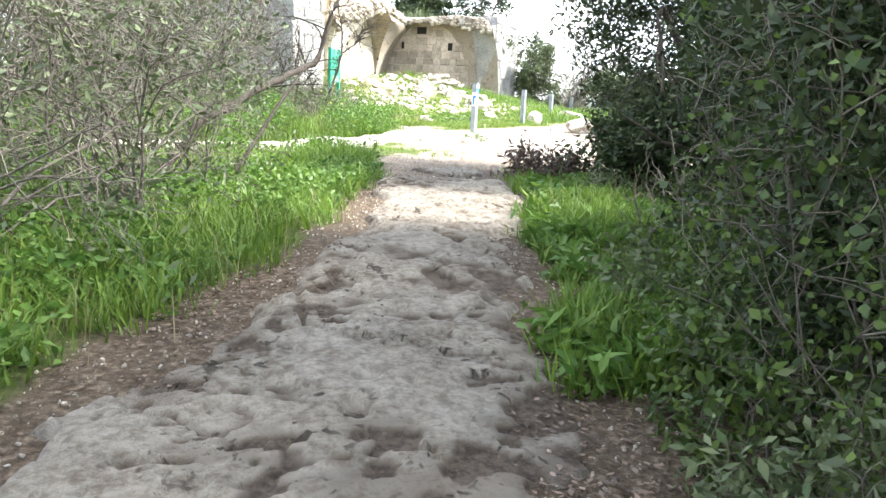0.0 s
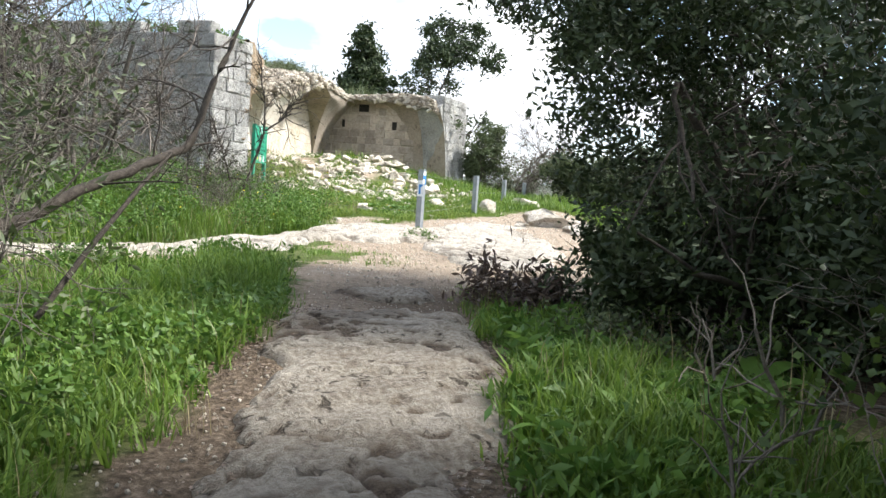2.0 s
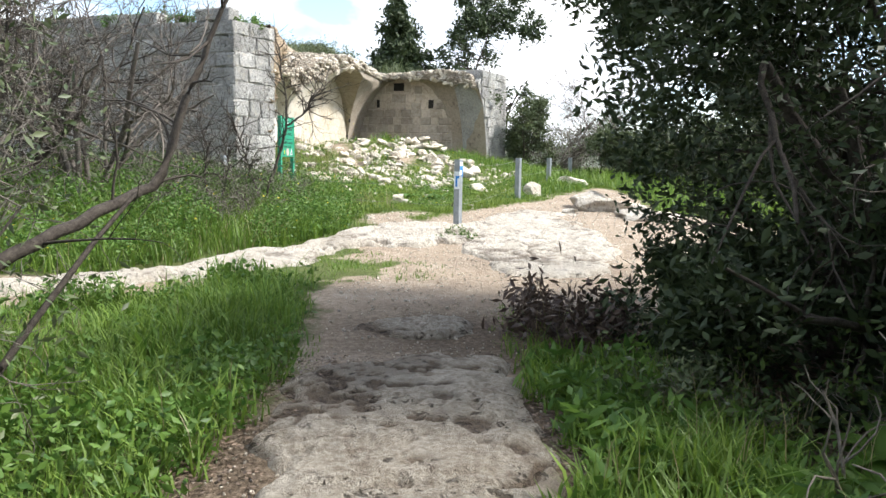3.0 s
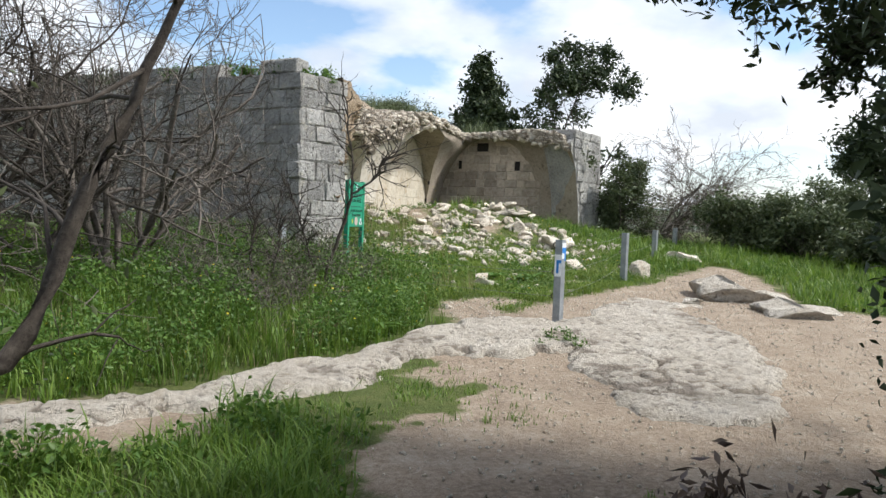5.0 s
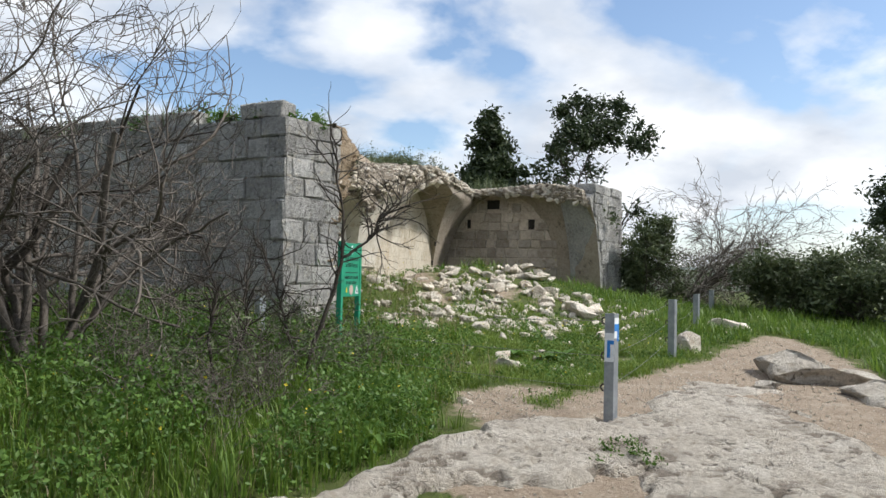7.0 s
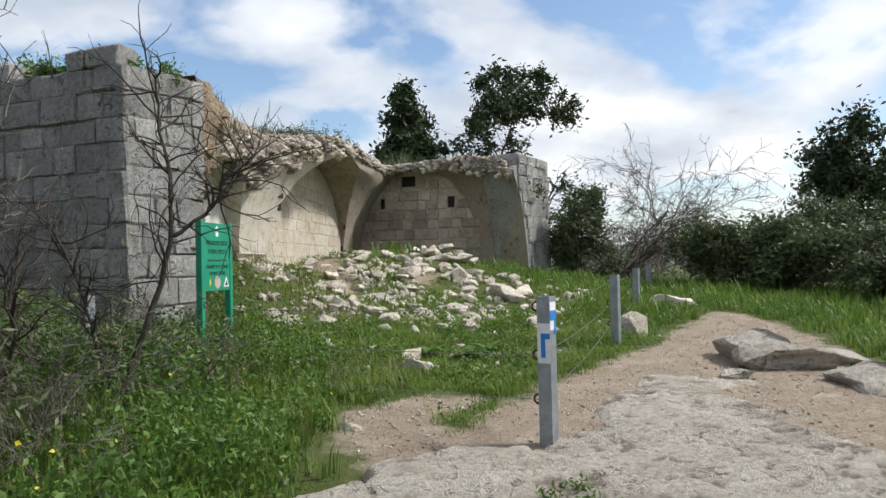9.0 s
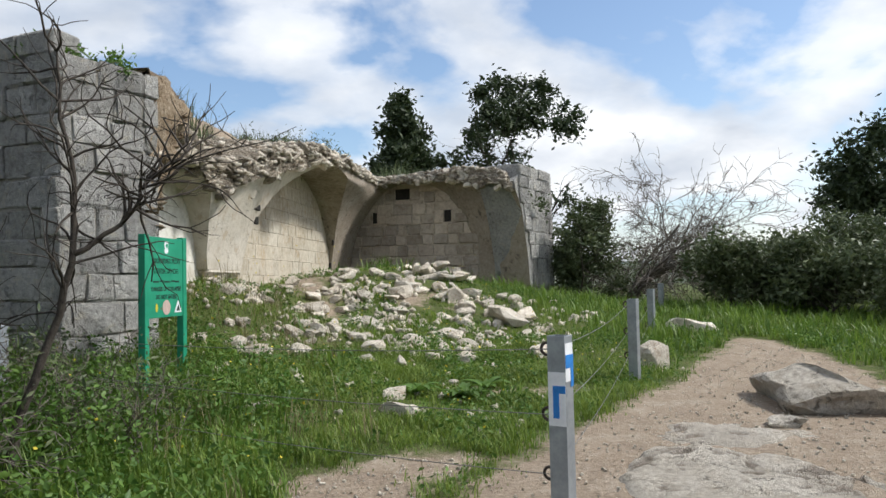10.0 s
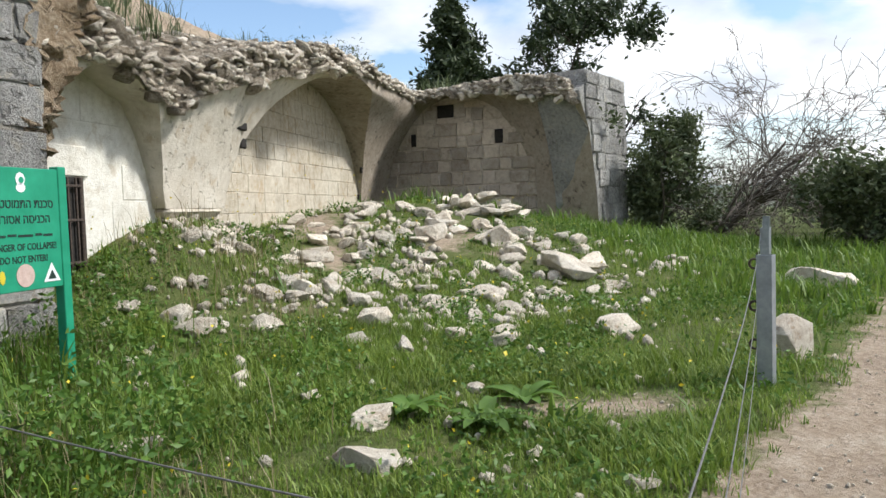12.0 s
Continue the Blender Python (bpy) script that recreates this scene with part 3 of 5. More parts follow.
    return tagged(part_me(name, smooth(fast_mesh(name, A.reshape(-1, 3), F)), mat), label, "vault", kind="structure")


def side_columns(s0, s1, n):
    soffit, web = [], []
    for s in np.linspace(s0, s1, n):
        ze = float(edge_height(s))
        low = FOOT if 6 < s < 11 else 1.7
        zl = min(max(float(lunette_1(s)) if abs(s - 10.4) < 1.15 else 0, float(lunette_2(s)) if abs(s - 4.85) < 3.0 else 0, low), ze - 0.02)
        soffit.append([(*side(s, o), zl) for o in np.linspace(-0.05, min(float(barrel(s, zl)), 0.98), 6)])
        web.append([(*side(s, min(float(barrel(s, z)), 0.98)), z) for z in np.linspace(zl, ze, 14)])
    return soffit, web


# the far half takes the darker, browner plaster
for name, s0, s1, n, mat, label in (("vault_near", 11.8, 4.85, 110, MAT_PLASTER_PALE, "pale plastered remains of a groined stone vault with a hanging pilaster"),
                                    ("vault_far", 4.85, -0.6, 80, MAT_PLASTER, "darker plastered haunch of the groined stone vault")):
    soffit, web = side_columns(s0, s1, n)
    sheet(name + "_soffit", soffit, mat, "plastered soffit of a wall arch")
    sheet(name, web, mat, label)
foot = part("pilaster_foot", box(1.26, 0.3, 0.15, 0.07), MAT_PLASTER_PALE, w_side_b, "rounded plaster foot of a pilaster")
p = side(8.6, 0.03)
foot.matrix_basis = pose(p[0], p[1], FOOT - 0.11, 0, 0, math.degrees(math.atan2(SIDE[1], SIDE[0])))
# pockets are thin dark boxes on the surface, their shade given by colour
for s_, z, w, h in ((7.75, 3.62, 0.34, 0.11), (7.5, 3.45, 0.16, 0.2), (2.05, 2.75, 0.09, 0.14), (2.2, 3.3, 0.07, 0.12)):
    p = side(s_, float(barrel(s_, z)) - 0.017)
    pocket = part("pocket", box(w, 0.05, h, 0.015, (0, 0, -h / 2)), MAT_BLACK, w_side, "dark panel painted as the shade of a hole in the plaster")
    pocket.matrix_basis = pose(p[0], p[1], z, 0, 0, math.degrees(math.atan2(SIDE[1], SIDE[0])))


def vault_columns():
    """Pairs of a point on the walls' arches and one on the broken edge, along the hall."""
    cols = []
    for s in np.linspace(11.6, 0.9, 74):
        ze = float(edge_height(s))
        cols.append((side(s), ze, side(s, min(float(barrel(s, ze)), 1.0) + 0.05), ze))
    for r in np.linspace(0.95, 2.3, 16):
        cols.append((back(r), float(lunette_b(r)), back(r) + SIDE * np.interp(r, [0.95, 2.3], [0.72, 0.6]), np.interp(r, [0.95, 1.4, 2.3], [4.75, 4.92, 4.95])))
    a, b = back(2.3) + SIDE * 0.6, C + OUT * 11.35
    for k in np.linspace(0.05, 1, 14):
        r = 2.3 + 1.4 * k
        e = a + (b - a) * min(k * 1.3, 1)
        z = 4.95 - 0.5 * k
        if k > 0.77:
            q = (k - 0.77) / 0.23
            e = C + OUT * (11.35 + 0.95 * q ** 0.6)
            z = 4.45 - 2.6 * q ** 1.6
        cols.append((back(min(r, 3.72)), max(float(lunette_b(r)), 1.9), e, z))
    return cols


COLS = vault_columns()
ceiling_cols = []
for w, zw, e, ze in COLS[74:]:
    col = []
    for k in np.linspace(0, 1, 9):
        p = w + (e - w) * k
        col.append((p[0], p[1], zw + (ze - zw) * ((1 - (1 - k) ** 2.2) if ze > zw else k ** 1.4)))
    ceiling_cols.append(col)
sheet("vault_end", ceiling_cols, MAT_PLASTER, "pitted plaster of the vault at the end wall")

# broken edge and roof fill above the vault
V, F, rows = [], [], 34
FINE = []
for (w0, a0, e0, b0), (w1, a1, e1, b1) in zip(COLS[:-4], COLS[1:-3]):
    for k in (0, 0.2, 0.4, 0.6, 0.8):
        FINE.append((w0 + (w1 - w0) * k, a0 + (a1 - a0) * k, e0 + (e1 - e0) * k, b0 + (b1 - b0) * k))
for i, (w, zw, e, ze) in enumerate(FINE):
    t = i / (len(FINE) - 1)
    top = np.interp(t, [0, 0.12, 0.3, 0.5, 0.7, 0.85, 1], [4.85, 4.75, 4.85, 5.0, 5.0, 5.02, 5.12])
    inner = w + (w - e) / max(np.hypot(*(w - e)), 0.3) * 1.0
    lip = min(0.34, top - ze)
    for j in range(rows):
        if j < 12:
            k = j / 11
            p, z = e + (w - e) * 0.06 * k, ze - 0.05 + k * (lip + 0.05)
        else:
            k = (j - 11) / (rows - 12)
            p = e + (w - e) * 0.06 + (inner - e) * k
            z = ze + lip + (top + 0.1 - ze - lip) * k ** 0.8
        amp = 0.2 if 0 < j < 26 else 0.1
        a, b = p[0] * 2 + z * 1.3, p[1] * 2 - z * 1.1 + 0.13 * j
        crag = np.abs(fbm(a, b, 1.7, 4, 1)) * 2 - 0.25
        V.append((p[0] + amp * crag, p[1] - amp * (crag * 0.8 + 0.5 * fbm(b, a, 4.5, 3, 2)), z + amp * (0.8 * fbm(a + 7, b, 2.2, 4, 3) + 0.35 * fbm(a, b, 9.0, 2, 6))))
for i in range(len(FINE) - 1):
    for j in range(rows - 1):
        F.append((i * rows + j, i * rows + j + 1, (i + 1) * rows + j + 1, (i + 1) * rows + j))
EDGE_V = np.array(V).reshape(len(FINE), rows, 3)
w_edge = tagged(part_me("broken_vault_edge", fast_mesh("edge", V, F), MAT_CORE), "broken rubble edge of the fallen vault", "rubble", kind="structure")

# east pier with the springing of the fallen arch
E_N = -OUT_N
prof = [(12.36, 0.9), (12.34, 2.0), (12.27, 2.7), (12.12, 3.3), (11.95, 3.75), (11.78, 4.1), (11.6, 4.4), (11.5, 4.65), (11.75, 4.8), (11.8, 5.1), (13.85, 5.06), (13.85, 0.9)]
bm = bmesh.new()
fr = [bm.verts.new((*(C + OUT * s + E_N * 0.03), z)) for s, z in prof]
bk = [bm.verts.new((*(C + OUT * s + E_N * 0.95), z)) for s, z in prof]
bm.faces.new(fr)
bm.faces.new(bk[::-1])
for i in range(len(prof)):
    j = (i + 1) % len(prof)
    bm.faces.new((fr[i], bk[i], bk[j], fr[j]))
bmesh.ops.recalc_face_normals(bm, faces=bm.faces)
w_pier = tagged(part("wall_east", bm, MAT_GREY), "grey ashlar pier with the springing of a fallen arch", "wall", kind="structure")
ashlar(w_pier, C + OUT * 11.75, OUT, OUT_N, 2.1, 1.2, 5.08, 0.33, MAT_GREY, rs, (0.35, 0.7), 0.12, proud=0.012,
       keep=lambda m, z, s0, s1, z0, z1: 11.75 + s0 > np.interp(z0, [1, 2.0, 2.7, 3.3, 3.8, 4.13], [12.35, 12.33, 12.26, 12.12, 11.9, 11.7]) - 0.03)

# door with an iron grille in the first bay
door = empty("door_1", *side(10.8, 0.02), 1.75, math.degrees(math.atan2(-SIDE[1], -SIDE[0])))
tagged(door, "dark doorway with a rusty iron grille in the plastered wall", "door", kind="structure")
# no opening is cut: a near-black panel gives the shade of the interior
part("opening", box(0.56, 0.03, 1.12, 0, (0, 0, 0)), MAT_BLACK, door, "dark panel painted as the shade behind the grille")
for x in (-0.3, 0.3):
    part("jamb", box(0.05, 0.08, 1.12, 0.01, (x, -0.02, 0)), MAT_RUST, door)
part("lintel", box(1.0, 0.05, 0.3, 0.015, (-0.05, 0.0, 1.12)), MAT_WHITEWASH, door, "whitewashed stone lintel")
for i in range(5):
    part("bar", box(0.022, 0.022, 1.1, 0.004, (-0.22 + i * 0.11, -0.05, 0.01)), MAT_RUST, door)
for z in (0.3, 0.7, 1.02):
    part("cross_bar", box(0.6, 0.02, 0.025, 0.004, (0, -0.055, z)), MAT_RUST, door)


# earth and turf on the roofs
def roof_height(X, Y):
    q = np.stack([X - C[0], Y - C[1]], -1)
    f = q @ -FRONT_N
    so = -((X - K1[0]) * SIDE_IN[0] + (Y - K1[1]) * SIDE_IN[1])
    bo = -((X - K1[0]) * BACK_IN[0] + (Y - K1[1]) * BACK_IN[1])
    return 4.78 - 0.75 * sstep(1.0, 0.1, np.maximum(so, bo)) + 0.5 * sstep(0.5, 5, f) + 0.5 * np.exp(-((X - 4.2) / 1.5) ** 2 - ((Y - 31.5) / 2.0) ** 2) + 0.25 * fbm(X, Y, 0.8, 4, 3)


X, Y = np.meshgrid(np.arange(-9, 13, 0.13), np.arange(19, 42, 0.13))
q = np.stack([X - C[0], Y - C[1]], -1)
side_off = (X - K1[0]) * SIDE_IN[0] + (Y - K1[1]) * SIDE_IN[1]
back_off = (X - K1[0]) * BACK_IN[0] + (Y - K1[1]) * BACK_IN[1]
out_off = q @ OUT_N
inside = (q @ -FRONT_N > 0.35) & (out_off < -1.0) & (q @ OUT < 12.6) & ((side_off < -0.1) | (back_off < -0.1)) & (q @ FRONT < 9) & (back_off > -6)
Z = roof_height(X, Y)
idx = np.arange(X.size).reshape(X.shape)
F = np.stack([idx[:-1, :-1], idx[:-1, 1:], idx[1:, 1:], idx[1:, :-1]], -1).reshape(-1, 4)
F = F[inside.ravel()[F].all(1)]
used, inv = np.unique(F, return_inverse=True)
bm = bmesh.new()
bm.from_mesh(fast_mesh("roof", np.stack([X, Y, Z], -1).reshape(-1, 3)[used], inv.reshape(F.shape)))
rim = [e for e in bm.edges if e.is_boundary]
ext = bmesh.ops.extrude_edge_only(bm, edges=rim)
for v in [g for g in ext["geom"] if isinstance(g, bmesh.types.BMVert)]:
    v.co.z = 1.2
for v in bm.verts:
    if v.co.z > 2:
        v.co += Vector((rs.uniform(-0.05, 0.05), rs.uniform(-0.05, 0.05), rs.uniform(-0.04, 0.04)))
roof = tagged(part("roof_earth", bm, MAT_GROUND), "earth and turf lying on the ruin's vaults", "roof", kind="structure")
att = roof.data.attributes.new("bare", "FLOAT", "POINT")
att.data.foreach_set("value", np.full(len(roof.data.vertices), 0.62, np.float32))


# ---- plants ----
def tube(pts, radii, sides, V, F):
    """Adds a tapered tube along pts to the lists V, F (quads)."""
    pts = np.asarray(pts, float)
    base = sum(len(v) for v in V)
    t = np.gradient(pts, axis=0)
    t /= np.linalg.norm(t, axis=1)[:, None] + 1e-9
    ref = np.where(np.abs(t[:, 2:3]) > 0.9, np.array([[1.0, 0, 0]]), np.array([[0, 0, 1.0]]))
    a = np.cross(t, ref)
    a /= np.linalg.norm(a, axis=1)[:, None] + 1e-9
    b = np.cross(t, a)
    ang = np.arange(sides) * 2 * math.pi / sides
    ring = pts[:, None] + np.asarray(radii)[:, None, None] * (a[:, None] * np.cos(ang)[None, :, None] + b[:, None] * np.sin(ang)[None, :, None])
    V.append(ring.reshape(-1, 3))
    n = len(pts)
    i = np.arange(n - 1)[:, None] * sides
    j = np.arange(sides)[None]
    k = (j + 1) % sides
    F.append((base + np.stack([i + j, i + k, i + sides + k, i + sides + j], -1)).reshape(-1, 4))


def limb(rng, start, way, length, r0, r1, bend, droop=0.0, n=7):
    pts, p, w = [np.array(start, float)], np.array(start, float), np.array(way, float)
    for _ in range(n - 1):
        w = w + rng.normal(0, bend, 3) + np.array([0, 0, -droop])
        w /= np.linalg.norm(w)
        p = p + w * length / (n - 1)
        pts.append(p)
    return np.array(pts), np.linspace(r0, r1, n)


def branching(rng, start, way, length, r, levels, kids, V, F, tips, spread=0.7, bend=0.16, droop=0.0, shrink=0.62, sides=5, keep=None, thin=0.003):
    pts, rad = limb(rng, start, way, length, r, r * 0.5, bend, droop, 7 if levels > 1 else 5)
    if keep is not None and not keep(pts):
        return
    tube(pts, rad, max(3, sides), V, F)
    if levels == 0:
        tips.append(pts[-1])
        tips.append(pts[len(pts) // 2])
        return
    for k in range(kids):
        i = rng.randint(2, len(pts))
        w = pts[i] - pts[i - 1]
        w = w / np.linalg.norm(w) + rng.normal(0, spread, 3)
        w /= np.linalg.norm(w)
        branching(rng, pts[i], w, length * shrink * rng.uniform(0.7, 1.25), max(rad[i] * 0.66, thin), levels - 1, kids, V, F, tips, spread, bend * 1.15, droop, shrink, sides - 1, keep, thin)
    tips.append(pts[-1])


def leaf_mesh(name, rng, pos, size, stretch=2.2, up=0.0):
    """Leaves as small folded diamonds at the points pos."""
    n = len(pos)
    a = rng.normal(0, 1, (n, 3))
    a[:, 2] = a[:, 2] * 0.8 - 0.2 + up
    a /= np.linalg.norm(a, axis=1)[:, None]
    b = np.cross(a, rng.normal(0, 1, (n, 3)))
    b /= np.linalg.norm(b, axis=1)[:, None] + 1e-9
    c = np.cross(a, b)
    s = size * rng.uniform(0.6, 1.3, (n, 1))
    L, W = a * s * stretch / 2, b * s / 2
    V = np.stack([pos - L, pos + W * 0.9 - L * 0.1 + c * s * 0.15, pos + L, pos - W * 0.9 - L * 0.1 + c * s * 0.15], 1).reshape(-1, 3)
    q = np.arange(n)[:, None] * 4
    return fast_mesh(name, V, np.concatenate([q + np.array([[0, 1, 2]]), q + np.array([[0, 2, 3]])], 1).reshape(-1, 3))


def plant(name, x, y, height, rng, stems=3, levels=3, kids=4, stem_r=0.05, lean=0.35, length=0.45, bark=None, leaf=None, leaves=0, leaf_size=0.05, cloud=0.18,
          stretch=2.2, label="", category="bush", droop=0.0, spread=0.7, bend=0.16, z=None, way=(0, 0), group="", shrink=0.62, clumps=None, keep=None, tips_share=0.5, thin=0.003):
    """A shrub or tree: limbs, and a crown of single leaves round the twig ends and in clumps."""
    base = float(H(x, y)) if z is None else z
    root = empty(name, x, y, base)
    V, F, tips = [], [], []
    ok = None if keep is None else (lambda p: bool(np.all(keep(p[:, 0] + x, p[:, 1] + y, p[:, 2] + base))))
    for k in range(stems):
        a = rng.uniform(0, 2 * math.pi)
        w = np.array([lean * math.cos(a) + way[0], lean * math.sin(a) + way[1], 1.0])
        w /= np.linalg.norm(w)
        V, F = [], []
        branching(rng, np.array([rng.normal(0, 0.05 * stems ** 0.5), rng.normal(0, 0.05 * stems ** 0.5), -0.12]), w, height * length * rng.uniform(0.85, 1.15), stem_r * rng.uniform(0.7, 1.2), levels, kids, V, F, tips, spread, bend, droop, shrink, 6, ok, thin)
        if V:
            part_me("trunk" if stem_r > 0.05 else "stem", smooth(fast_mesh("limbs", np.concatenate(V), np.concatenate(F))), bark, root)
    if leaves:
        tips = np.array(tips)
        if clumps is not None:
            cl = clumps(rng)
            tips = np.concatenate([tips[rng.randint(0, len(tips), max(1, int(len(cl) * tips_share)))], cl])
        pos = tips[rng.randint(0, len(tips), leaves)] + rng.normal(0, cloud, (leaves, 3)) * rng.uniform(0.3, 1.2, (leaves, 1))
        lo = H(pos[:, 0] + x, pos[:, 1] + y) - base + 0.04 if z is None else -9.0
        pos[:, 2] = np.maximum(pos[:, 2], lo)
        if keep is not None:
            pos = pos[keep(pos[:, 0] + x, pos[:, 1] + y, pos[:, 2] + base)]
        part_me("crown", leaf_mesh("crown", rng, pos, leaf_size, stretch), leaf, root)
    return tagged(root, label, category, group)


def blob(cx, cy, cz, rx, ry, rz, n):
    """Clump centres gathered in uneven lobes of a crown."""
    def make(rng):
        m = max(6, n // 14)
        c = rng.normal(0, 1, (m, 3))
        c /= np.linalg.norm(c, axis=1)[:, None]
        c *= rng.uniform(0.15, 0.8, (m, 1))
        v = rng.normal(0, 1, (n, 3))
        v /= np.linalg.norm(v, axis=1)[:, None]
        v = c[rng.randint(0, m, n)] + v * rng.uniform(0.5, 1.0, (n, 1)) * rng.uniform(0.2, 0.42, (m, 1))[rng.randint(0, m, n)]
        return v * np.array([[rx, ry, rz]]) + np.array([[cx, cy, cz]])
    return make


def cone(z0, r, h, n):
    """Clump centres in a pointed, ragged crown."""
    def make(rng):
        k = rng.uniform(0, 1, n) ** 1.4
        a = rng.uniform(0, 2 * math.pi, n)
        d = r * (1 - k) ** 0.8 * rng.uniform(0.3, 1.1, n) * (0.75 + 0.35 * np.sin(k * 23))
        return np.stack([d * np.cos(a), d * np.sin(a), z0 - 1.0 + k * h], -1)
    return make


R = np.random.RandomState
WALK = ([(0.0, -4.0), (0.1, 0.0), (1.3, 3.8), (2.0, 8.2), (3.2, 11.3), (4.4, 14.3)], [0.0] * 6)


def off_path(d, high=2.6):
    """Plants keep d metres away from the line that people walk."""
    return lambda x, y, z: (seg_dist(x, y, *WALK) < -d) | (z > high + H(x, y))


def east_of(a, b, d=0.7):
    return lambda x, y, z: (x - a * y > b) & (seg_dist(x, y, *WALK) < -d)


# dark evergreen trees east of the path
past_bend = lambda x, y, z: (z > 3.2) | (x - 1.78 > 0.98 * (y - 6.4))
oak_side = lambda x, y, z: ((x > 4.25 + 0.5 * np.clip(9.6 - y, -1, 3)) | ((x > 3.9) & (z > 3.9))) & past_bend(x, y, z)
OAK_BESIDE = plant("evergreen_oak", 6.8, 9.3, 5.4, R(11), 5, 3, 4, 0.11, 0.35, 0.42, MAT_BARK, MAT_OAK, 30000, 0.038, 0.2, clumps=blob(0, -0.2, 3.6, 2.9, 1.5, 2.9, 260), tips_share=0.2, keep=oak_side, label="dark evergreen oak with several trunks beside the path", category="tree")
plant("evergreen_oak", 5.7, 8.0, 5.6, R(12), 5, 3, 4, 0.1, 0.4, 0.42, MAT_BARK, MAT_OAK, 46000, 0.036, 0.2, clumps=blob(-0.75, 0, 2.9, 2.5, 1.9, 3.4, 460), tips_share=0.15, keep=lambda x, y, z: (x > 3.4 + 0.25 * np.clip(8.5 - y, 0, 3)) & past_bend(x, y, z), label="dark evergreen oak with dense low crown beside the path", category="tree")
plant("evergreen_oak", 8.6, 8.0, 6.0, R(19), 4, 3, 4, 0.1, 0.4, 0.42, MAT_BARK, MAT_OAK, 8000, 0.07, 0.25, clumps=blob(0, 0, 3.2, 2.4, 2.6, 3.4, 170), tips_share=0.1, keep=lambda x, y, z: x > 6.2, label="dark evergreen oak standing behind others", category="tree")
# two tall oaks added behind the hedge to keep the sun off the path
plant("evergreen_oak", 5.6, 2.6, 6.5, R(21), 4, 3, 4, 0.1, 0.3, 0.42, MAT_BARK, MAT_OAK, 18000, 0.08, 0.28, clumps=blob(0, 0, 3.8, 2.4, 2.6, 3.4, 190), tips_share=0.1, keep=east_of(0.62, 0.9), label="tall dark evergreen oak added to shade the path", category="tree")
plant("evergreen_oak", 4.4, -1.2, 6.5, R(22), 4, 3, 4, 0.1, 0.3, 0.42, MAT_BARK, MAT_OAK, 15000, 0.09, 0.28, clumps=blob(0, 0, 3.8, 2.2, 2.4, 3.2, 170), tips_share=0.1, keep=lambda x, y, z: x > 2.3, label="tall dark evergreen oak added beside the path for its shade", category="tree")
# high crown added overhead; its shadow darkens the path and the west grass
plant("evergreen_oak", 5.4, 0.2, 8.5, R(23), 3, 3, 4, 0.13, 0.25, 0.5, MAT_BARK, MAT_OAK, 10500, 0.09, 0.3, clumps=blob(-1.6, 1.2, 6.6, 3.2, 4.6, 1.7, 230), tips_share=0.05, keep=lambda x, y, z: (z > 4.6) | (x > 4.4), label="tall evergreen oak added so that its crown shades the path", category="tree")

# unseen oaks behind the camera's start, added to darken hedge and foreground
for k, (x, y) in enumerate([(-2.6, -3.2), (1.2, -6.5)]):
    plant("evergreen_oak", x, y, 7.5, R(150 + k), 4, 3, 4, 0.12, 0.3, 0.45, MAT_BARK, MAT_OAK, 11000, 0.11, 0.3, clumps=blob(0, 0, 4.4, 2.4, 2.4, 3.6, 200), tips_share=0.1, keep=off_path(1.2, 4.5), label="unseen tall evergreen oak added behind the start for shade", category="tree")


def overhanging_bough(oak, rng):
    """A bough of the oak that reaches out over the path with hanging leafy twigs."""
    o = np.array(oak.matrix_basis.translation)
    for way in ([(6.7, 9.35, 2.4), (5.9, 9.8, 3.5), (5.0, 10.3, 4.0), (4.3, 10.45, 3.95), (3.85, 10.45, 3.95)], [(6.0, 9.75, 3.4), (5.5, 10.0, 3.6), (5.2, 10.1, 3.55), (4.95, 10.15, 3.4)]):
        k = np.array(way) - o
        u = np.linspace(0, len(k) - 1, 22)
        pts = np.stack([np.interp(u, range(len(k)), k[:, i]) for i in range(3)], -1) + rng.normal(0, 0.015, (22, 3))
        V, F, tips = [], [], []
        tube(pts, np.linspace(0.045, 0.008, 22), 6, V, F)
        for i in range(7, 22):
            for _ in range(2):
                w = rng.normal(0, 0.6, 3) + np.array([-0.1, 0.1, 0.0])
                branching(rng, pts[i], w / np.linalg.norm(w), rng.uniform(0.25, 0.5) * (1.0 if i < 15 else 0.45), 0.008, 1, 4, V, F, tips, 0.6, 0.2)
        part_me("bough", smooth(fast_mesh("bough", np.concatenate(V), np.concatenate(F))), MAT_BARK, oak)
        tips = np.array(tips)
        pos = tips[rng.randint(0, len(tips), 1500)] + rng.normal(0, 0.05, (1500, 3))
        part_me("foliage", leaf_mesh("foliage", rng, pos, 0.036, 2.4), MAT_OAK, oak)


overhanging_bough(OAK_BESIDE, R(24))
plant("evergreen_shrub", 3.8, 8.9, 0.75, R(13), 9, 2, 4, 0.01, 0.9, 0.5, MAT_BARK, MAT_REDLEAF, 1700, 0.034, 0.1, stretch=3.0, keep=lambda x, y, z: x > 3.1, label="low shrub with reddish dark leaves at the path edge")
plant("evergreen_shrub", 4.75, 7.9, 1.4, R(14), 8, 2, 4, 0.014, 0.8, 0.5, MAT_BARK, MAT_OAK, 9000, 0.045, 0.12, clumps=blob(0, 0, 0.6, 0.9, 0.9, 0.55, 70), keep=lambda x, y, z: x > 3.7, label="low dark evergreen shrub under the oaks")
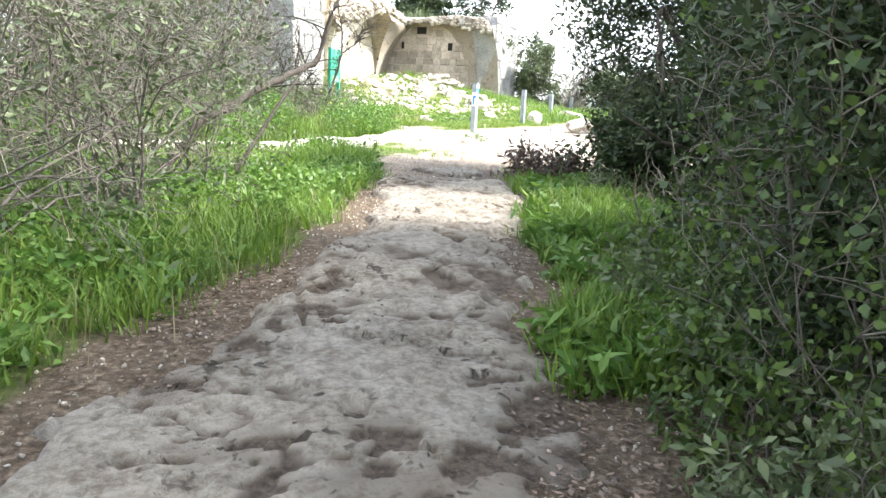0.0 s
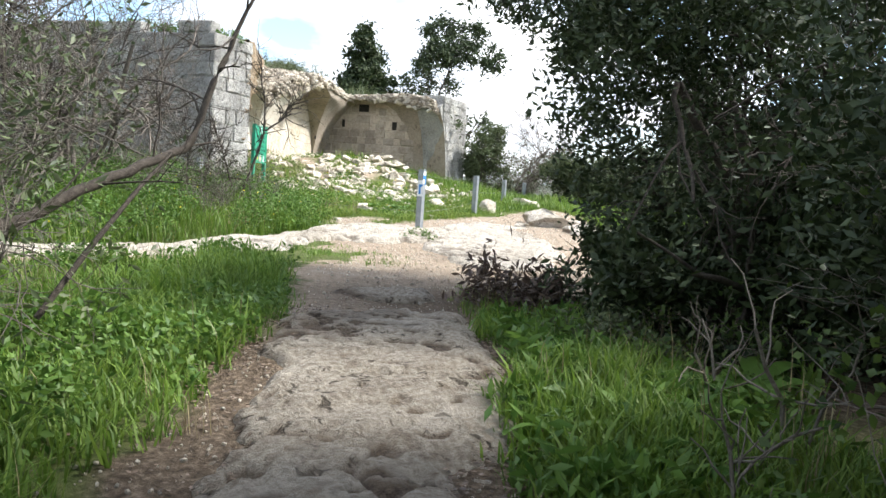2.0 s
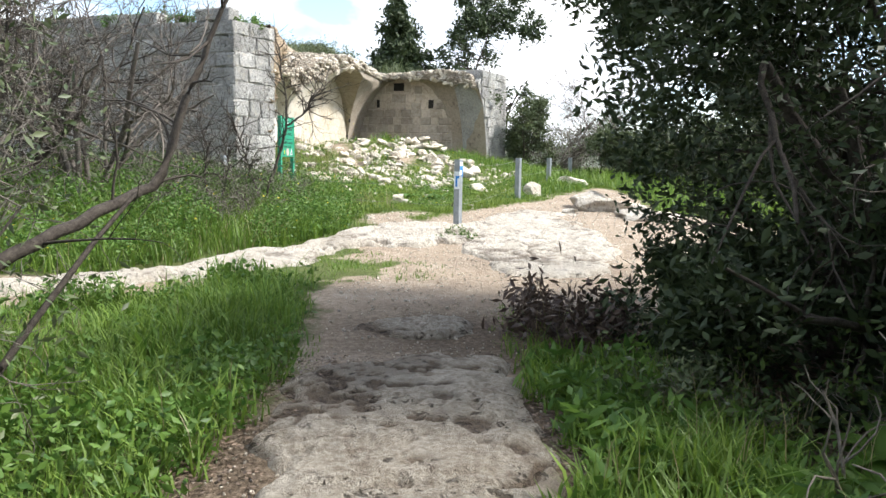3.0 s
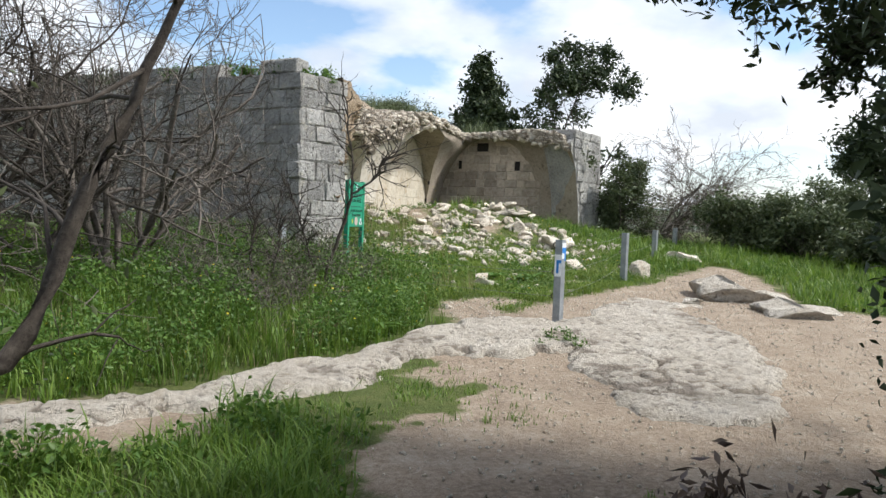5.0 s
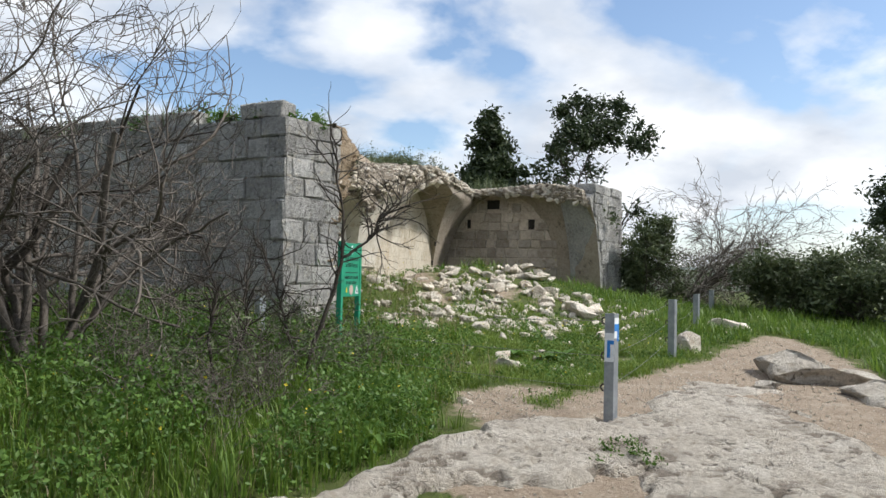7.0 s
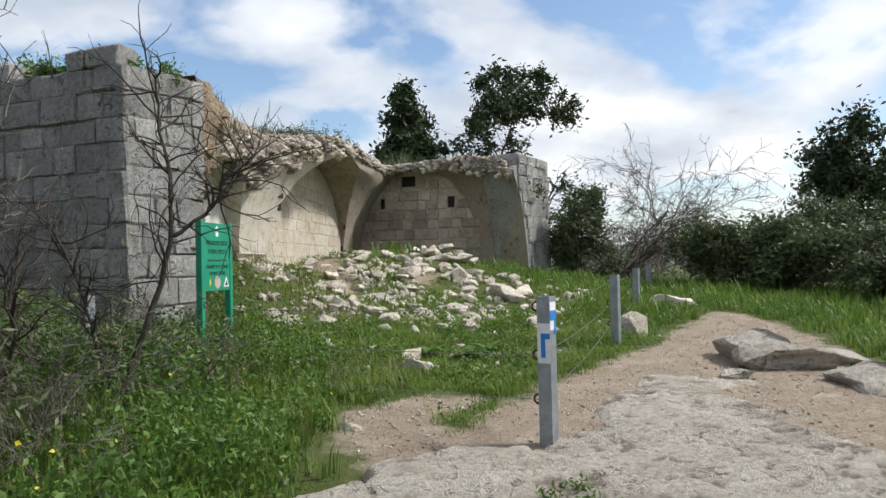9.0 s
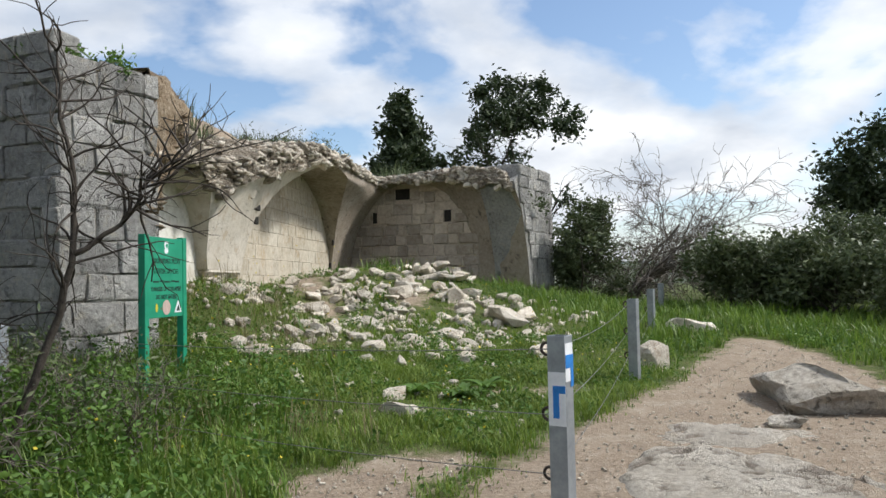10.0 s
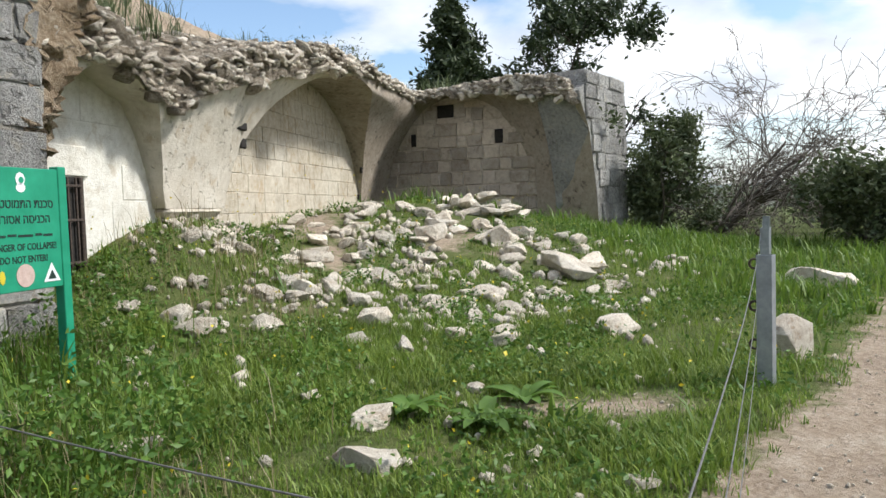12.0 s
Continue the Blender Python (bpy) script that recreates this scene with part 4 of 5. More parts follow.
for k, (x, y) in enumerate([(6.3, 6.9), (7.6, 8.3), (5.5, 6.5)]):
    plant("evergreen_shrub", x, y, 1.8, R(170 + k), 8, 2, 4, 0.014, 0.7, 0.5, MAT_BARK, MAT_OAK, 8000, 0.05, 0.14, clumps=blob(0, 0, 0.9, 1.0, 1.0, 0.9, 80), label="dark evergreen shrub in the shade of the oaks")
plant("hedge_shrub", 2.75, 2.3, 3.4, R(15), 12, 3, 4, 0.016, 0.35, 0.45, MAT_TWIG, MAT_OAK, 36000, 0.028, 0.14, clumps=blob(0.2, 0, 1.7, 1.2, 1.6, 2.0, 240), tips_share=0.35, keep=east_of(0.62, 0.1), label="tall dense shrub overgrown with climbers beside the path")
plant("hedge_shrub", 4.2, 4.3, 3.6, R(16), 12, 3, 4, 0.016, 0.35, 0.45, MAT_TWIG, MAT_OAK, 28000, 0.03, 0.14, clumps=blob(0.2, 0, 1.7, 1.4, 1.5, 2.1, 230), tips_share=0.35, keep=east_of(0.62, 0.15), label="tall dark shrub with bare twigs beside the path")
plant("hedge_shrub", 5.9, 5.6, 3.6, R(18), 10, 3, 4, 0.018, 0.35, 0.45, MAT_TWIG, MAT_OAK, 22000, 0.045, 0.15, clumps=blob(0.2, 0, 1.7, 1.1, 1.1, 1.8, 130), tips_share=0.35, keep=lambda x, y, z: x > 4.5, label="tall dark shrub in the shade of the oaks")
plant("climber", 2.35, 2.0, 2.4, R(17), 8, 2, 4, 0.005, 0.5, 0.5, MAT_TWIG, MAT_IVY, 2300, 0.034, 0.14, stretch=1.15, keep=east_of(0.62, 0.02), label="light green climber leaves on a shrub", category="climber")
plant("climber", 3.3, 3.7, 2.6, R(20), 8, 2, 4, 0.005, 0.5, 0.5, MAT_TWIG, MAT_IVY, 2400, 0.045, 0.12, stretch=1.15, keep=east_of(0.62, 0.1), label="light green climber leaves on a shrub", category="climber")
# undergrowth at the foot of the hedge
for k, (x, y, h) in enumerate([(1.75, 1.75, 0.5), (1.95, 2.3, 0.6), (2.15, 2.9, 0.6), (1.6, 1.2, 0.5), (2.45, 3.5, 0.6), (2.9, 4.1, 0.6), (3.9, 7.3, 0.6), (4.3, 7.0, 0.7)]):
    plant("bramble", x, y, h, R(130 + k), 9, 2, 4, 0.005, 0.9, 0.55, MAT_TWIG, MAT_IVY if k % 2 else MAT_SHRUB, 1300, 0.028, 0.1, keep=off_path(0.7), label="low tangled bramble at the foot of the hedge", group="brambles", bend=0.22)
# dead stems standing in the grass east of the path
for k, (x, y, h) in enumerate([(3.3, 5.15, 0.75), (3.65, 5.3, 1.0), (2.9, 4.7, 0.7), (3.9, 6.0, 0.8)]):
    plant("dead_stem", x, y, h, R(25 + k), 2, 1, 4, 0.014, 0.3, 0.75, MAT_TWIG, None, 0, keep=off_path(0.6), label="bare dead stem standing in the grass", category="stem", group="dead stems", bend=0.22)
# bare shrubs west of the path
for k, (x, y, h, n) in enumerate([(-0.75, 5.6, 3.0, 11), (-0.35, 7.3, 3.2, 11), (-1.7, 6.8, 3.4, 10), (-1.5, 4.2, 3.0, 10), (-2.5, 5.2, 3.4, 9), (-1.0, 9.2, 3.2, 9)]):
    plant("bare_shrub", x, y, h, R(30 + k), n, 3, 4, 0.014, 0.32, 0.5, MAT_TWIG, MAT_SHRUB, 2400, 0.026, 0.16, keep=off_path(1.15), stretch=2.6, label="leggy grey shrub with bare winter twigs beside the path", group="bare shrubs along the path", bend=0.16)


def leaning_branch(rng):
    """A long bare bough that leans over the grass and bends upwards."""
    root = empty("leaning_bough", -0.75, 6.85, float(H(-0.75, 6.85)))
    o = np.array((-0.75, 6.85, float(H(-0.75, 6.85))))
    k = np.array([(-0.75, 6.85, o[2] - 0.1), (-0.2, 7.3, 1.2), (0.3, 7.6, 1.5), (0.65, 7.9, 1.7), (0.92, 8.1, 1.84), (1.1, 8.2, 2.4), (1.22, 8.28, 2.72), (1.46, 8.32, 3.3)]) - o
    s = np.linspace(0, 7, 30)
    pts = np.stack([np.interp(s, range(8), k[:, i]) for i in range(3)], -1) + rng.normal(0, 0.008, (30, 3))
    V, F, tips = [], [], []
    tube(pts, np.interp(s, [0, 4, 7], [0.042, 0.03, 0.009]), 7, V, F)
    k2 = np.array([(0.1, 7.3, 0.75), (0.35, 7.5, 1.15), (0.62, 7.8, 1.55), (0.8, 7.98, 1.78)]) - o
    for i in (9, 13, 16, 18, 19, 21, 23, 24, 26, 27, 28):
        w = rng.normal(0, 0.7, 3) + np.array([-0.1, 0, 0.6])
        branching(rng, pts[i], w / np.linalg.norm(w), rng.uniform(0.3, 0.7), 0.009, 1, 3, V, F, tips, 0.6, 0.2)
    part_me("bough", smooth(fast_mesh("bough", np.concatenate(V), np.concatenate(F))), MAT_BARK, root)
    V, F = [], []
    tube(k2, [0.02, 0.018, 0.014, 0.01], 6, V, F)
    part_me("side_branch", smooth(fast_mesh("side_branch", np.concatenate(V), np.concatenate(F))), MAT_BARK, root)
    return tagged(root, "dark bare bough leaning over the grass and bending up", "branch")


leaning_branch(R(39))
for k, (x, y, h) in enumerate([(-0.75, 16.3, 5.2), (-2.4, 16.0, 5.6), (-3.9, 15.0, 5.6)]):
    plant("bare_tree", x, y, h, R(40 + k), 9, 4, 4, 0.055, 0.45, 0.5, MAT_BARK if k else MAT_TANGLE, None, 0, thin=0.0055, label="tangled bare grey-brown winter tree in front of the wall", category="tree", bend=0.18, droop=-0.012, shrink=0.66, spread=0.75, keep=lambda x, y, z: x < 1.25, group="bare trees before the wall")


def sapling(rng, x, y, ways, label):
    """A slender bare sapling: bent stems, each a part, with fine twigs."""
    z = float(H(x, y))
    root = empty("bare_sapling", x, y, z)
    for way, r0 in ways:
        k = np.array(way)
        u = np.linspace(0, len(k) - 1, 24)
        pts = np.stack([np.interp(u, range(len(k)), k[:, i]) for i in range(3)], -1) + rng.normal(0, 0.008, (24, 3))
        V, F, tips = [], [], []
        tube(pts, np.linspace(r0, 0.007, 24), 6, V, F)
        for i in range(8, 24):
            for _ in range(2):
                w = rng.normal(0, 0.6, 3) + np.array([0, 0, 0.5])
                branching(rng, pts[i], w / np.linalg.norm(w), rng.uniform(0.2, 0.55), 0.009, 1, 3, V, F, tips, 0.6, 0.2, thin=0.004)
        part_me("stem", smooth(fast_mesh("stem", np.concatenate(V), np.concatenate(F))), MAT_BARK, root)
    return tagged(root, label, "tree", "bare saplings")


sapling(R(45), 1.95, 16.3, [([(-0.05, 0, -0.1), (0.05, 0, 0.4), (0.22, 0, 0.85), (0.35, 0, 1.4), (0.35, 0.05, 1.8), (0.27, 0.05, 2.25), (0.24, 0.05, 2.65)], 0.034),
                            ([(0.35, 0, 1.4), (0.55, 0.02, 1.52), (0.7, 0.04, 1.7), (0.75, 0.05, 1.85), (1.0, 0.1, 2.05)], 0.02),
                            ([(0.0, 0.05, -0.1), (-0.2, 0.1, 0.5), (-0.35, 0.2, 1.0), (-0.55, 0.2, 1.5)], 0.02)], "slender bare dark sapling with bent stems in the grass")
sapling(R(44), 1.1, 15.6, [([(0, 0, -0.1), (-0.1, 0, 0.5), (-0.05, 0.1, 0.9), (-0.2, 0.1, 1.5)], 0.022), ([(0.1, 0, -0.1), (0.25, 0.05, 0.6), (0.2, 0.1, 1.1)], 0.016)], "low bare dark sapling among twiggy bushes")
for k, (x, y, h) in enumerate([(1.2, 14.6, 1.1), (0.6, 15.3, 1.2), (1.7, 15.6, 1.3), (2.2, 17.2, 1.2), (0.2, 17.5, 1.3), (1.3, 17.4, 1.2)]):
    plant("twiggy_bush", x, y, h, R(46 + k), 16, 3, 3, 0.008, 0.5, 0.5, MAT_TANGLE, MAT_SHRUB, 650, 0.022, 0.12, stretch=3.0, label="low twiggy grey-green bush in the tall grass", group="twiggy bushes", bend=0.2)
# trees behind and beside the ruin
plant("evergreen_tree", 9.6, 40, 7.0, R(50), 2, 3, 4, 0.14, 0.1, 0.45, MAT_BARK, MAT_OAK, 13000, 0.12, 0.22, clumps=cone(5.2, 2.3, 3.6, 110), tips_share=0.05, label="dark evergreen tree behind the ruin", category="tree", group="trees behind the ruin")
plant("evergreen_tree", 13.5, 39, 9.4, R(51), 3, 3, 4, 0.14, 0.3, 0.45, MAT_BARK, MAT_OAK, 8500, 0.11, 0.24, clumps=blob(0.3, 0, 7.3, 3.5, 2.6, 2.8, 90), tips_share=0.6, label="dark evergreen tree with an open crown behind the ruin", category="tree", group="trees behind the ruin")
plant("evergreen_bush", 11.8, 29.1, 3.4, R(52), 7, 3, 4, 0.03, 0.3, 0.42, MAT_BARK, MAT_SHRUB, 16000, 0.055, 0.16, clumps=blob(0.1, 0, 1.6, 1.15, 1.2, 2.5, 130), tips_share=0.15, keep=lambda x, y, z: x < 13.6, label="dark green bush against the pier of the ruin")
plant("bare_tree", 13.4, 29.6, 5.6, R(53), 9, 4, 4, 0.045, 0.5, 0.42, MAT_TANGLE, None, 0, thin=0.0075, label="bare arching dark tree beside the ruin", category="tree", way=(0.75, -0.3), droop=0.03, shrink=0.62, spread=0.5)
plant("bare_tree", 20.0, 38.0, 4.6, R(54), 5, 4, 3, 0.035, 0.4, 0.42, MAT_TWIG, None, 0, label="bare grey tree beyond the ruin", category="tree", shrink=0.68)
for k, (x, y, h, r) in enumerate([(14.6, 23.6, 1.7, 1.5), (13.7, 25.0, 1.4, 1.3), (15.6, 21.6, 1.7, 1.6), (18.0, 18.4, 2.0, 1.8), (24.5, 25.0, 3.0, 2.4), (16.6, 22.2, 1.9, 1.9), (18.8, 20.8, 2.2, 2.0), (17.6, 25.6, 2.1, 1.9), (21.0, 24.0, 2.6, 2.2), (20.5, 18.5, 2.4, 2.0), (23.5, 21.5, 2.8, 2.4), (16.2, 27.2, 1.5, 1.6)]):
    plant("mastic_shrub", x, y, h, R(60 + k), 6, 2, 4, 0.03, 0.6, 0.4, MAT_BARK, MAT_SHRUB, 10000, 0.06, 0.15, clumps=blob(0, 0, h * 0.5, r * 1.35, r * 1.35, h * 0.62, 170), tips_share=0.05, label="rounded dark green evergreen shrub on the grass", group="shrubs east of the ruin")
for k, (x, y, h, r) in enumerate([(14.4, 31.0, 2.2, 1.5), (16.6, 30.2, 1.9, 1.6), (13.4, 32.6, 2.4, 1.6), (15.5, 33.0, 2.0, 1.8), (18.5, 33.5, 2.2, 2.2), (22.0, 36.0, 2.6, 2.6), (26.0, 34.0, 2.8, 2.8), (19.0, 42.0, 3.0, 3.2)]):
    plant("winter_scrub", x, y, h, R(75 + k), 12, 3, 3, 0.02, 0.6, 0.45, MAT_TWIG, MAT_SHRUB, 900, 0.05, 0.3, clumps=blob(0, 0, h * 0.45, r, r, h * 0.45, 60), label="brownish leafless scrub beyond the ruin", group="scrub beyond the ruin")
plant("evergreen_tree", 23.0, 30.4, 5.0, R(70), 3, 3, 4, 0.1, 0.3, 0.42, MAT_BARK, MAT_OAK, 18000, 0.095, 0.25, clumps=blob(0, 0, 3.4, 3.6, 3.0, 3.0, 140), tips_share=0.1, label="broad dark evergreen tree beyond the shrubs", category="tree")


# distant wooded ridge beyond the scrub, the air's haze mixed into its colour
X, Y = np.meshgrid(np.linspace(-700, 900, 120), np.linspace(420, 760, 24))
Z = -3 + (16 + 22 * fbm(X, Y, 0.006, 4, 1)) * np.sin((Y - 420) / 340 * math.pi) + 1.6 * fbm(X, Y, 0.09, 3, 3)
idx = np.arange(X.size).reshape(X.shape)
F = np.stack([idx[:-1, :-1], idx[:-1, 1:], idx[1:, 1:], idx[1:, :-1]], -1).reshape(-1, 4)
tagged(part_me("backdrop", fast_mesh("backdrop", np.stack([X, Y, Z], -1).reshape(-1, 3), F), plain_material("hazed_woodland", (0.13, 0.16, 0.16), (0.2, 0.235, 0.235), 1.0, 0.0, 0.05, 0.0, 0.0)), "distant wooded ridge with haze in its grey-green colour", "hill", kind="structure")


# ---- grass ----
def blades(name, rng, n, where, height, width, mat, label, bend=0.5, clump=0.75):
    """Single blades in the plan where density where(x, y) lets them grow."""
    got, tot = [], 0
    while tot < n:
        x, y = where[0](rng, n)
        ok = rng.rand(len(x)) < where[1](x, y)
        got.append(np.stack([x[ok], y[ok]], -1))
        tot += ok.sum()
    P = np.concatenate(got)[:n]
    k = n // 9
    heart = rng.randint(0, k, n)
    wander = rng.normal(0, 0.05, (n, 2)) * rng.uniform(0.3, 1.4, k)[heart][:, None]
    P = np.where((rng.rand(n) < clump)[:, None], P[heart] + wander, P)
    tuft = fbm(P[:, 0], P[:, 1], 1.3, 3, 5) + 0.5
    hgt = height * rng.uniform(0.45, 1.3, n) * (0.35 + 1.3 * tuft) * rng.uniform(0.6, 1.35, k)[heart]
    a = rng.uniform(0, 2 * math.pi, n)
    d = np.stack([np.cos(a), np.sin(a)], -1)
    lean = d * (hgt * rng.uniform(0.1, bend, n))[:, None]
    side_v = np.stack([-d[:, 1], d[:, 0]], -1) * (width * rng.uniform(0.6, 1.3, n))[:, None] / 2
    z = (where[2] if len(where) > 2 else H)(P[:, 0], P[:, 1]) - 0.02
    def v(xy, h):
        return np.concatenate([xy, (z + h)[:, None]], 1)
    V = np.stack([v(P - side_v, 0 * hgt), v(P + side_v, 0 * hgt), v(P + lean * 0.45 + side_v * 0.8, hgt * 0.65), v(P + lean * 0.45 - side_v * 0.8, hgt * 0.65), v(P + lean * 1.25, hgt * 0.97)], 1).reshape(-1, 3)
    q = np.arange(n)[:, None] * 5
    F = np.concatenate([q + np.array([[0, 1, 2]]), q + np.array([[0, 2, 3]]), q + np.array([[3, 2, 4]])], 1).reshape(-1, 3)
    return tagged(part_me(name, fast_mesh(name, V, F), mat), label, "grass", kind="stuff")


def rect(x0, x1, y0, y1):
    return lambda rng, n: (rng.uniform(x0, x1, n), rng.uniform(y0, y1, n))


def hall(x, y):
    """1 outside the building, 0 under it."""
    f = (x - C[0]) * -FRONT_N[0] + (y - C[1]) * -FRONT_N[1]
    s = (x - K1[0]) * SIDE_IN[0] + (y - K1[1]) * SIDE_IN[1]
    return np.where((f > -0.05) & (s < 0.05), 0.0, 1.0) * np.where((x - K1[0]) * BACK_IN[0] + (y - K1[1]) * BACK_IN[1] < 0.1, 0.0, 1.0)


def lush(x, y):
    return sstep(-0.02, -0.3, bare(x, y) + 0.55 * fbm(x, y, 1.5, 3, 1) + 0.5 * fbm(x, y, 4.5, 3, 3)) * hall(x, y) * sstep(-0.05, -0.35, 1 - np.hypot((x - 2.7) / 1.25, (y - 12.0) / 0.9)) * sstep(0.1, -0.15, seg_dist(x, y, *LEDGE)) * sstep(0.1, -0.15, seg_dist(x, y, *BIG_ROCK))


def west(x, y):
    return lush(x, y) * sstep(-0.08, -0.42, seg_dist(x, y, *PATH_ROCK) - 0.3 * sstep(6.5, 8.0, y) + 0.6 * fbm(x, y, 1.8, 3, 2)) * sstep(0.3, -0.2, x - 0.31 * y - 0.2) * (1 - 0.6 * sstep(15, 17, y) * sstep(1.8, 3.0, x))


def meadow(x, y):
    return lush(x, y) * sstep(14.0, 15.5, y) * np.clip(0.5 + 2.4 * fbm(x, y, 0.8, 3, 6), 0.15, 1)


def east(x, y):
    return lush(x, y) * sstep(-0.3, 0.3, x - 0.31 * y - 0.2) * sstep(9.0, 7.5, y) * sstep(4.4, 3.2, x)


def verge(x, y):
    return np.clip((sstep(0.25, -0.1, bare(x, y)) + sstep(-0.2, 0.4, 1 - np.hypot((x - 2.7) / 1.25, (y - 12.0) / 0.9))) * hall(x, y) * np.clip(0.3 + 2.0 * fbm(x, y, 1.1, 3, 3), 0, 1), 0, 1)


blades("tall_grass", R(80), 95000, (rect(-5.5, 3.2, -1.5, 12), west), 0.18, 0.012, MAT_GRASS, "lush bright green grass beside the footpath", 1.1)
blades("tall_grass_bank", R(81), 70000, (rect(-6, 3.6, 11.6, 20.5), lambda x, y: west(x, y)), 0.23, 0.012, MAT_GRASS, "tall green grass and weeds before the wall", 0.6)
blades("path_side_grass", R(82), 20000, (rect(1.2, 5.2, 2.6, 9.2), east), 0.17, 0.013, MAT_GRASS, "bright green grass on the east side of the footpath", 0.8)
blades("meadow_grass", R(83), 105000, (rect(1.5, 14, 14.5, 28), meadow), 0.09, 0.009, MAT_MEADOW, "short green grass among the fallen stones", 0.7)
blades("near_meadow_grass", R(89), 60000, (rect(2.6, 8.2, 15.4, 21), meadow), 0.1, 0.008, MAT_MEADOW, "fresh green grass before the fallen stones", 0.9)
blades("far_grass", R(84), 35000, (rect(8, 26, 14, 34), lambda x, y: lush(x, y) * sstep(8.0, 9.5, x)), 0.2, 0.02, MAT_GRASS, "green grass beyond the path", 0.7)
blades("sparse_turf", R(85), 42000, (rect(0.5, 10, 8, 22), verge), 0.06, 0.008, MAT_GRASS, "thin turf along the bare path", 0.9)
blades("dry_stalks", R(86), 7000, (rect(-5, 4.5, 2, 24), lambda x, y: lush(x, y) * np.clip(0.2 + 2 * fbm(x, y, 0.8, 3, 2), 0, 1)), 0.3, 0.005, MAT_DRY, "dry straw-coloured stalks in the grass", 0.5)
def outer(x, y):
    inner = sstep(0.0, 1.5, np.minimum.reduce([x + 6.5, 14.5 - x, y + 2.5, 27.5 - y]))
    return lush(x, y) * (1 - 0.9 * inner) * np.clip(0.5 + 1.5 * fbm(x, y, 0.3, 3, 2), 0.1, 1)


blades("outer_grass", R(88), 45000, (rect(-16, 26, -10, 44), outer), 0.22, 0.03, MAT_GRASS, "rough green grass round the place", 0.8)
blades("roof_grass", R(87), 16000, (rect(-6, 9, 20, 36), lambda x, y: (1 - hall(x, y)) * np.clip(0.2 + 2.5 * fbm(x, y, 0.7, 3, 4), 0, 1), lambda x, y: roof_height(x, y)), 0.35, 0.014, MAT_SHRUB, "tufts of grass on top of the ruin", 0.6)


def weeds(name, rng, n, where, high, size, mat, label, stretch=1.8, flat=0.0, cat="weeds"):
    """Broad leaves of low plants in loose clumps."""
    x, y = where[0](rng, n * 6)
    ok = rng.rand(len(x)) < where[1](x, y) * np.clip(0.35 + 3.0 * fbm(x, y, 1.4, 3, 7), 0, 1)
    x, y = x[ok][:n], y[ok][:n]
    z = H(x, y) + 0.012 + high * rng.uniform(0, 1, len(x)) ** 1.3 * (0.4 + 1.2 * (fbm(x, y, 1.4, 3, 7) + 0.5))
    me = leaf_mesh(name, rng, np.stack([x, y, z], -1), size, stretch, 0.3)
    if flat:
        co = np.empty(len(me.vertices) * 3, np.float32)
        me.vertices.foreach_get("co", co)
        co = co.reshape(-1, 4, 3)
        co[..., 2] = co[:, :1, 2] * 0 + z[:, None] + (co[..., 2] - z[:, None]) * flat
        me.vertices.foreach_set("co", co.ravel())
    return tagged(part_me(name, me, mat), label, cat, kind="stuff")


weeds("broad_weeds", R(90), 34000, (rect(-5, 3.2, 1.2, 12), west), 0.2, 0.035, MAT_WEED, "low broad-leaved green weeds beside the footpath")
weeds("bank_weeds", R(91), 80000, (rect(-6, 3.8, 11.6, 20.5), west), 0.42, 0.029, MAT_WEED, "leafy green weeds on the bank before the wall")
weeds("east_weeds", R(92), 9000, (rect(1.2, 5.2, 2.6, 9.2), east), 0.16, 0.045, MAT_WEED, "leafy weeds on the east side of the footpath", 3.0)
weeds("meadow_weeds", R(93), 34000, (rect(1.5, 13, 15, 28), meadow), 0.1, 0.027, MAT_WEED, "patches of green weeds among the fallen stones")
weeds("yellow_flowers", R(94), 900, (rect(-5, 8, 12, 27), lush), 0.5, 0.025, MAT_YELLOW, "small yellow flowers scattered in the weeds", 1.1, cat="flowers")
weeds("fallen_leaves", R(95), 14000, (rect(-1.6, 4.8, 0.5, 8.6), lambda x, y: sstep(-0.7, -0.1, seg_dist(x, y, *PATH_ROCK)) * sstep(0.35, 0.0, seg_dist(x, y, *PATH_ROCK) + 0.3 * fbm(x, y, 2, 3, 1))), 0.03, 0.022, MAT_LITTER, "dry fallen leaves and chips along the footpath", 1.7, 0.25, "leaf litter")


# ---- stones ----
def rock_mesh(seed, flat=0.7, cuts=9, sub=2):
    """A broken stone: a ball cut off by several planes, with blunt edges."""
    rng = np.random.RandomState(seed)
    bm = bmesh.new()
    bmesh.ops.create_icosphere(bm, subdivisions=sub, radius=0.62)
    planes = rng.normal(0, 1, (cuts, 3))
    planes /= np.linalg.norm(planes, axis=1)[:, None]
    dist = rng.uniform(0.2, 0.44, cuts)
    for v in bm.verts:
        for n, d in zip(planes, dist):
            over = v.co.dot(Vector(n)) - d
            if over > 0:
                v.co -= Vector(n) * over
        v.co *= 1 + 0.22 * noise.noise(v.co * 3.6 + Vector((seed, 0, 0)))
        v.co *= 1 + 0.07 * noise.noise(v.co * 9.0 + Vector((0, seed, 0)))
        v.co.z *= flat
    me = bpy.data.meshes.new("stone")
    bm.to_mesh(me)
    bm.free()
    return me


ROCKS = [rock_mesh(k, 0.6 + 0.07 * (k % 6), 8, 2) for k in range(14)]
for r in ROCKS:
    r.materials.append(MAT_RUBBLE)
EDGES = [rock_mesh(60 + k, 0.8, 12) for k in range(8)]
for r in EDGES:
    r.materials.append(MAT_RUBBLE)
CORES = [r.copy() for r in EDGES[:7]]
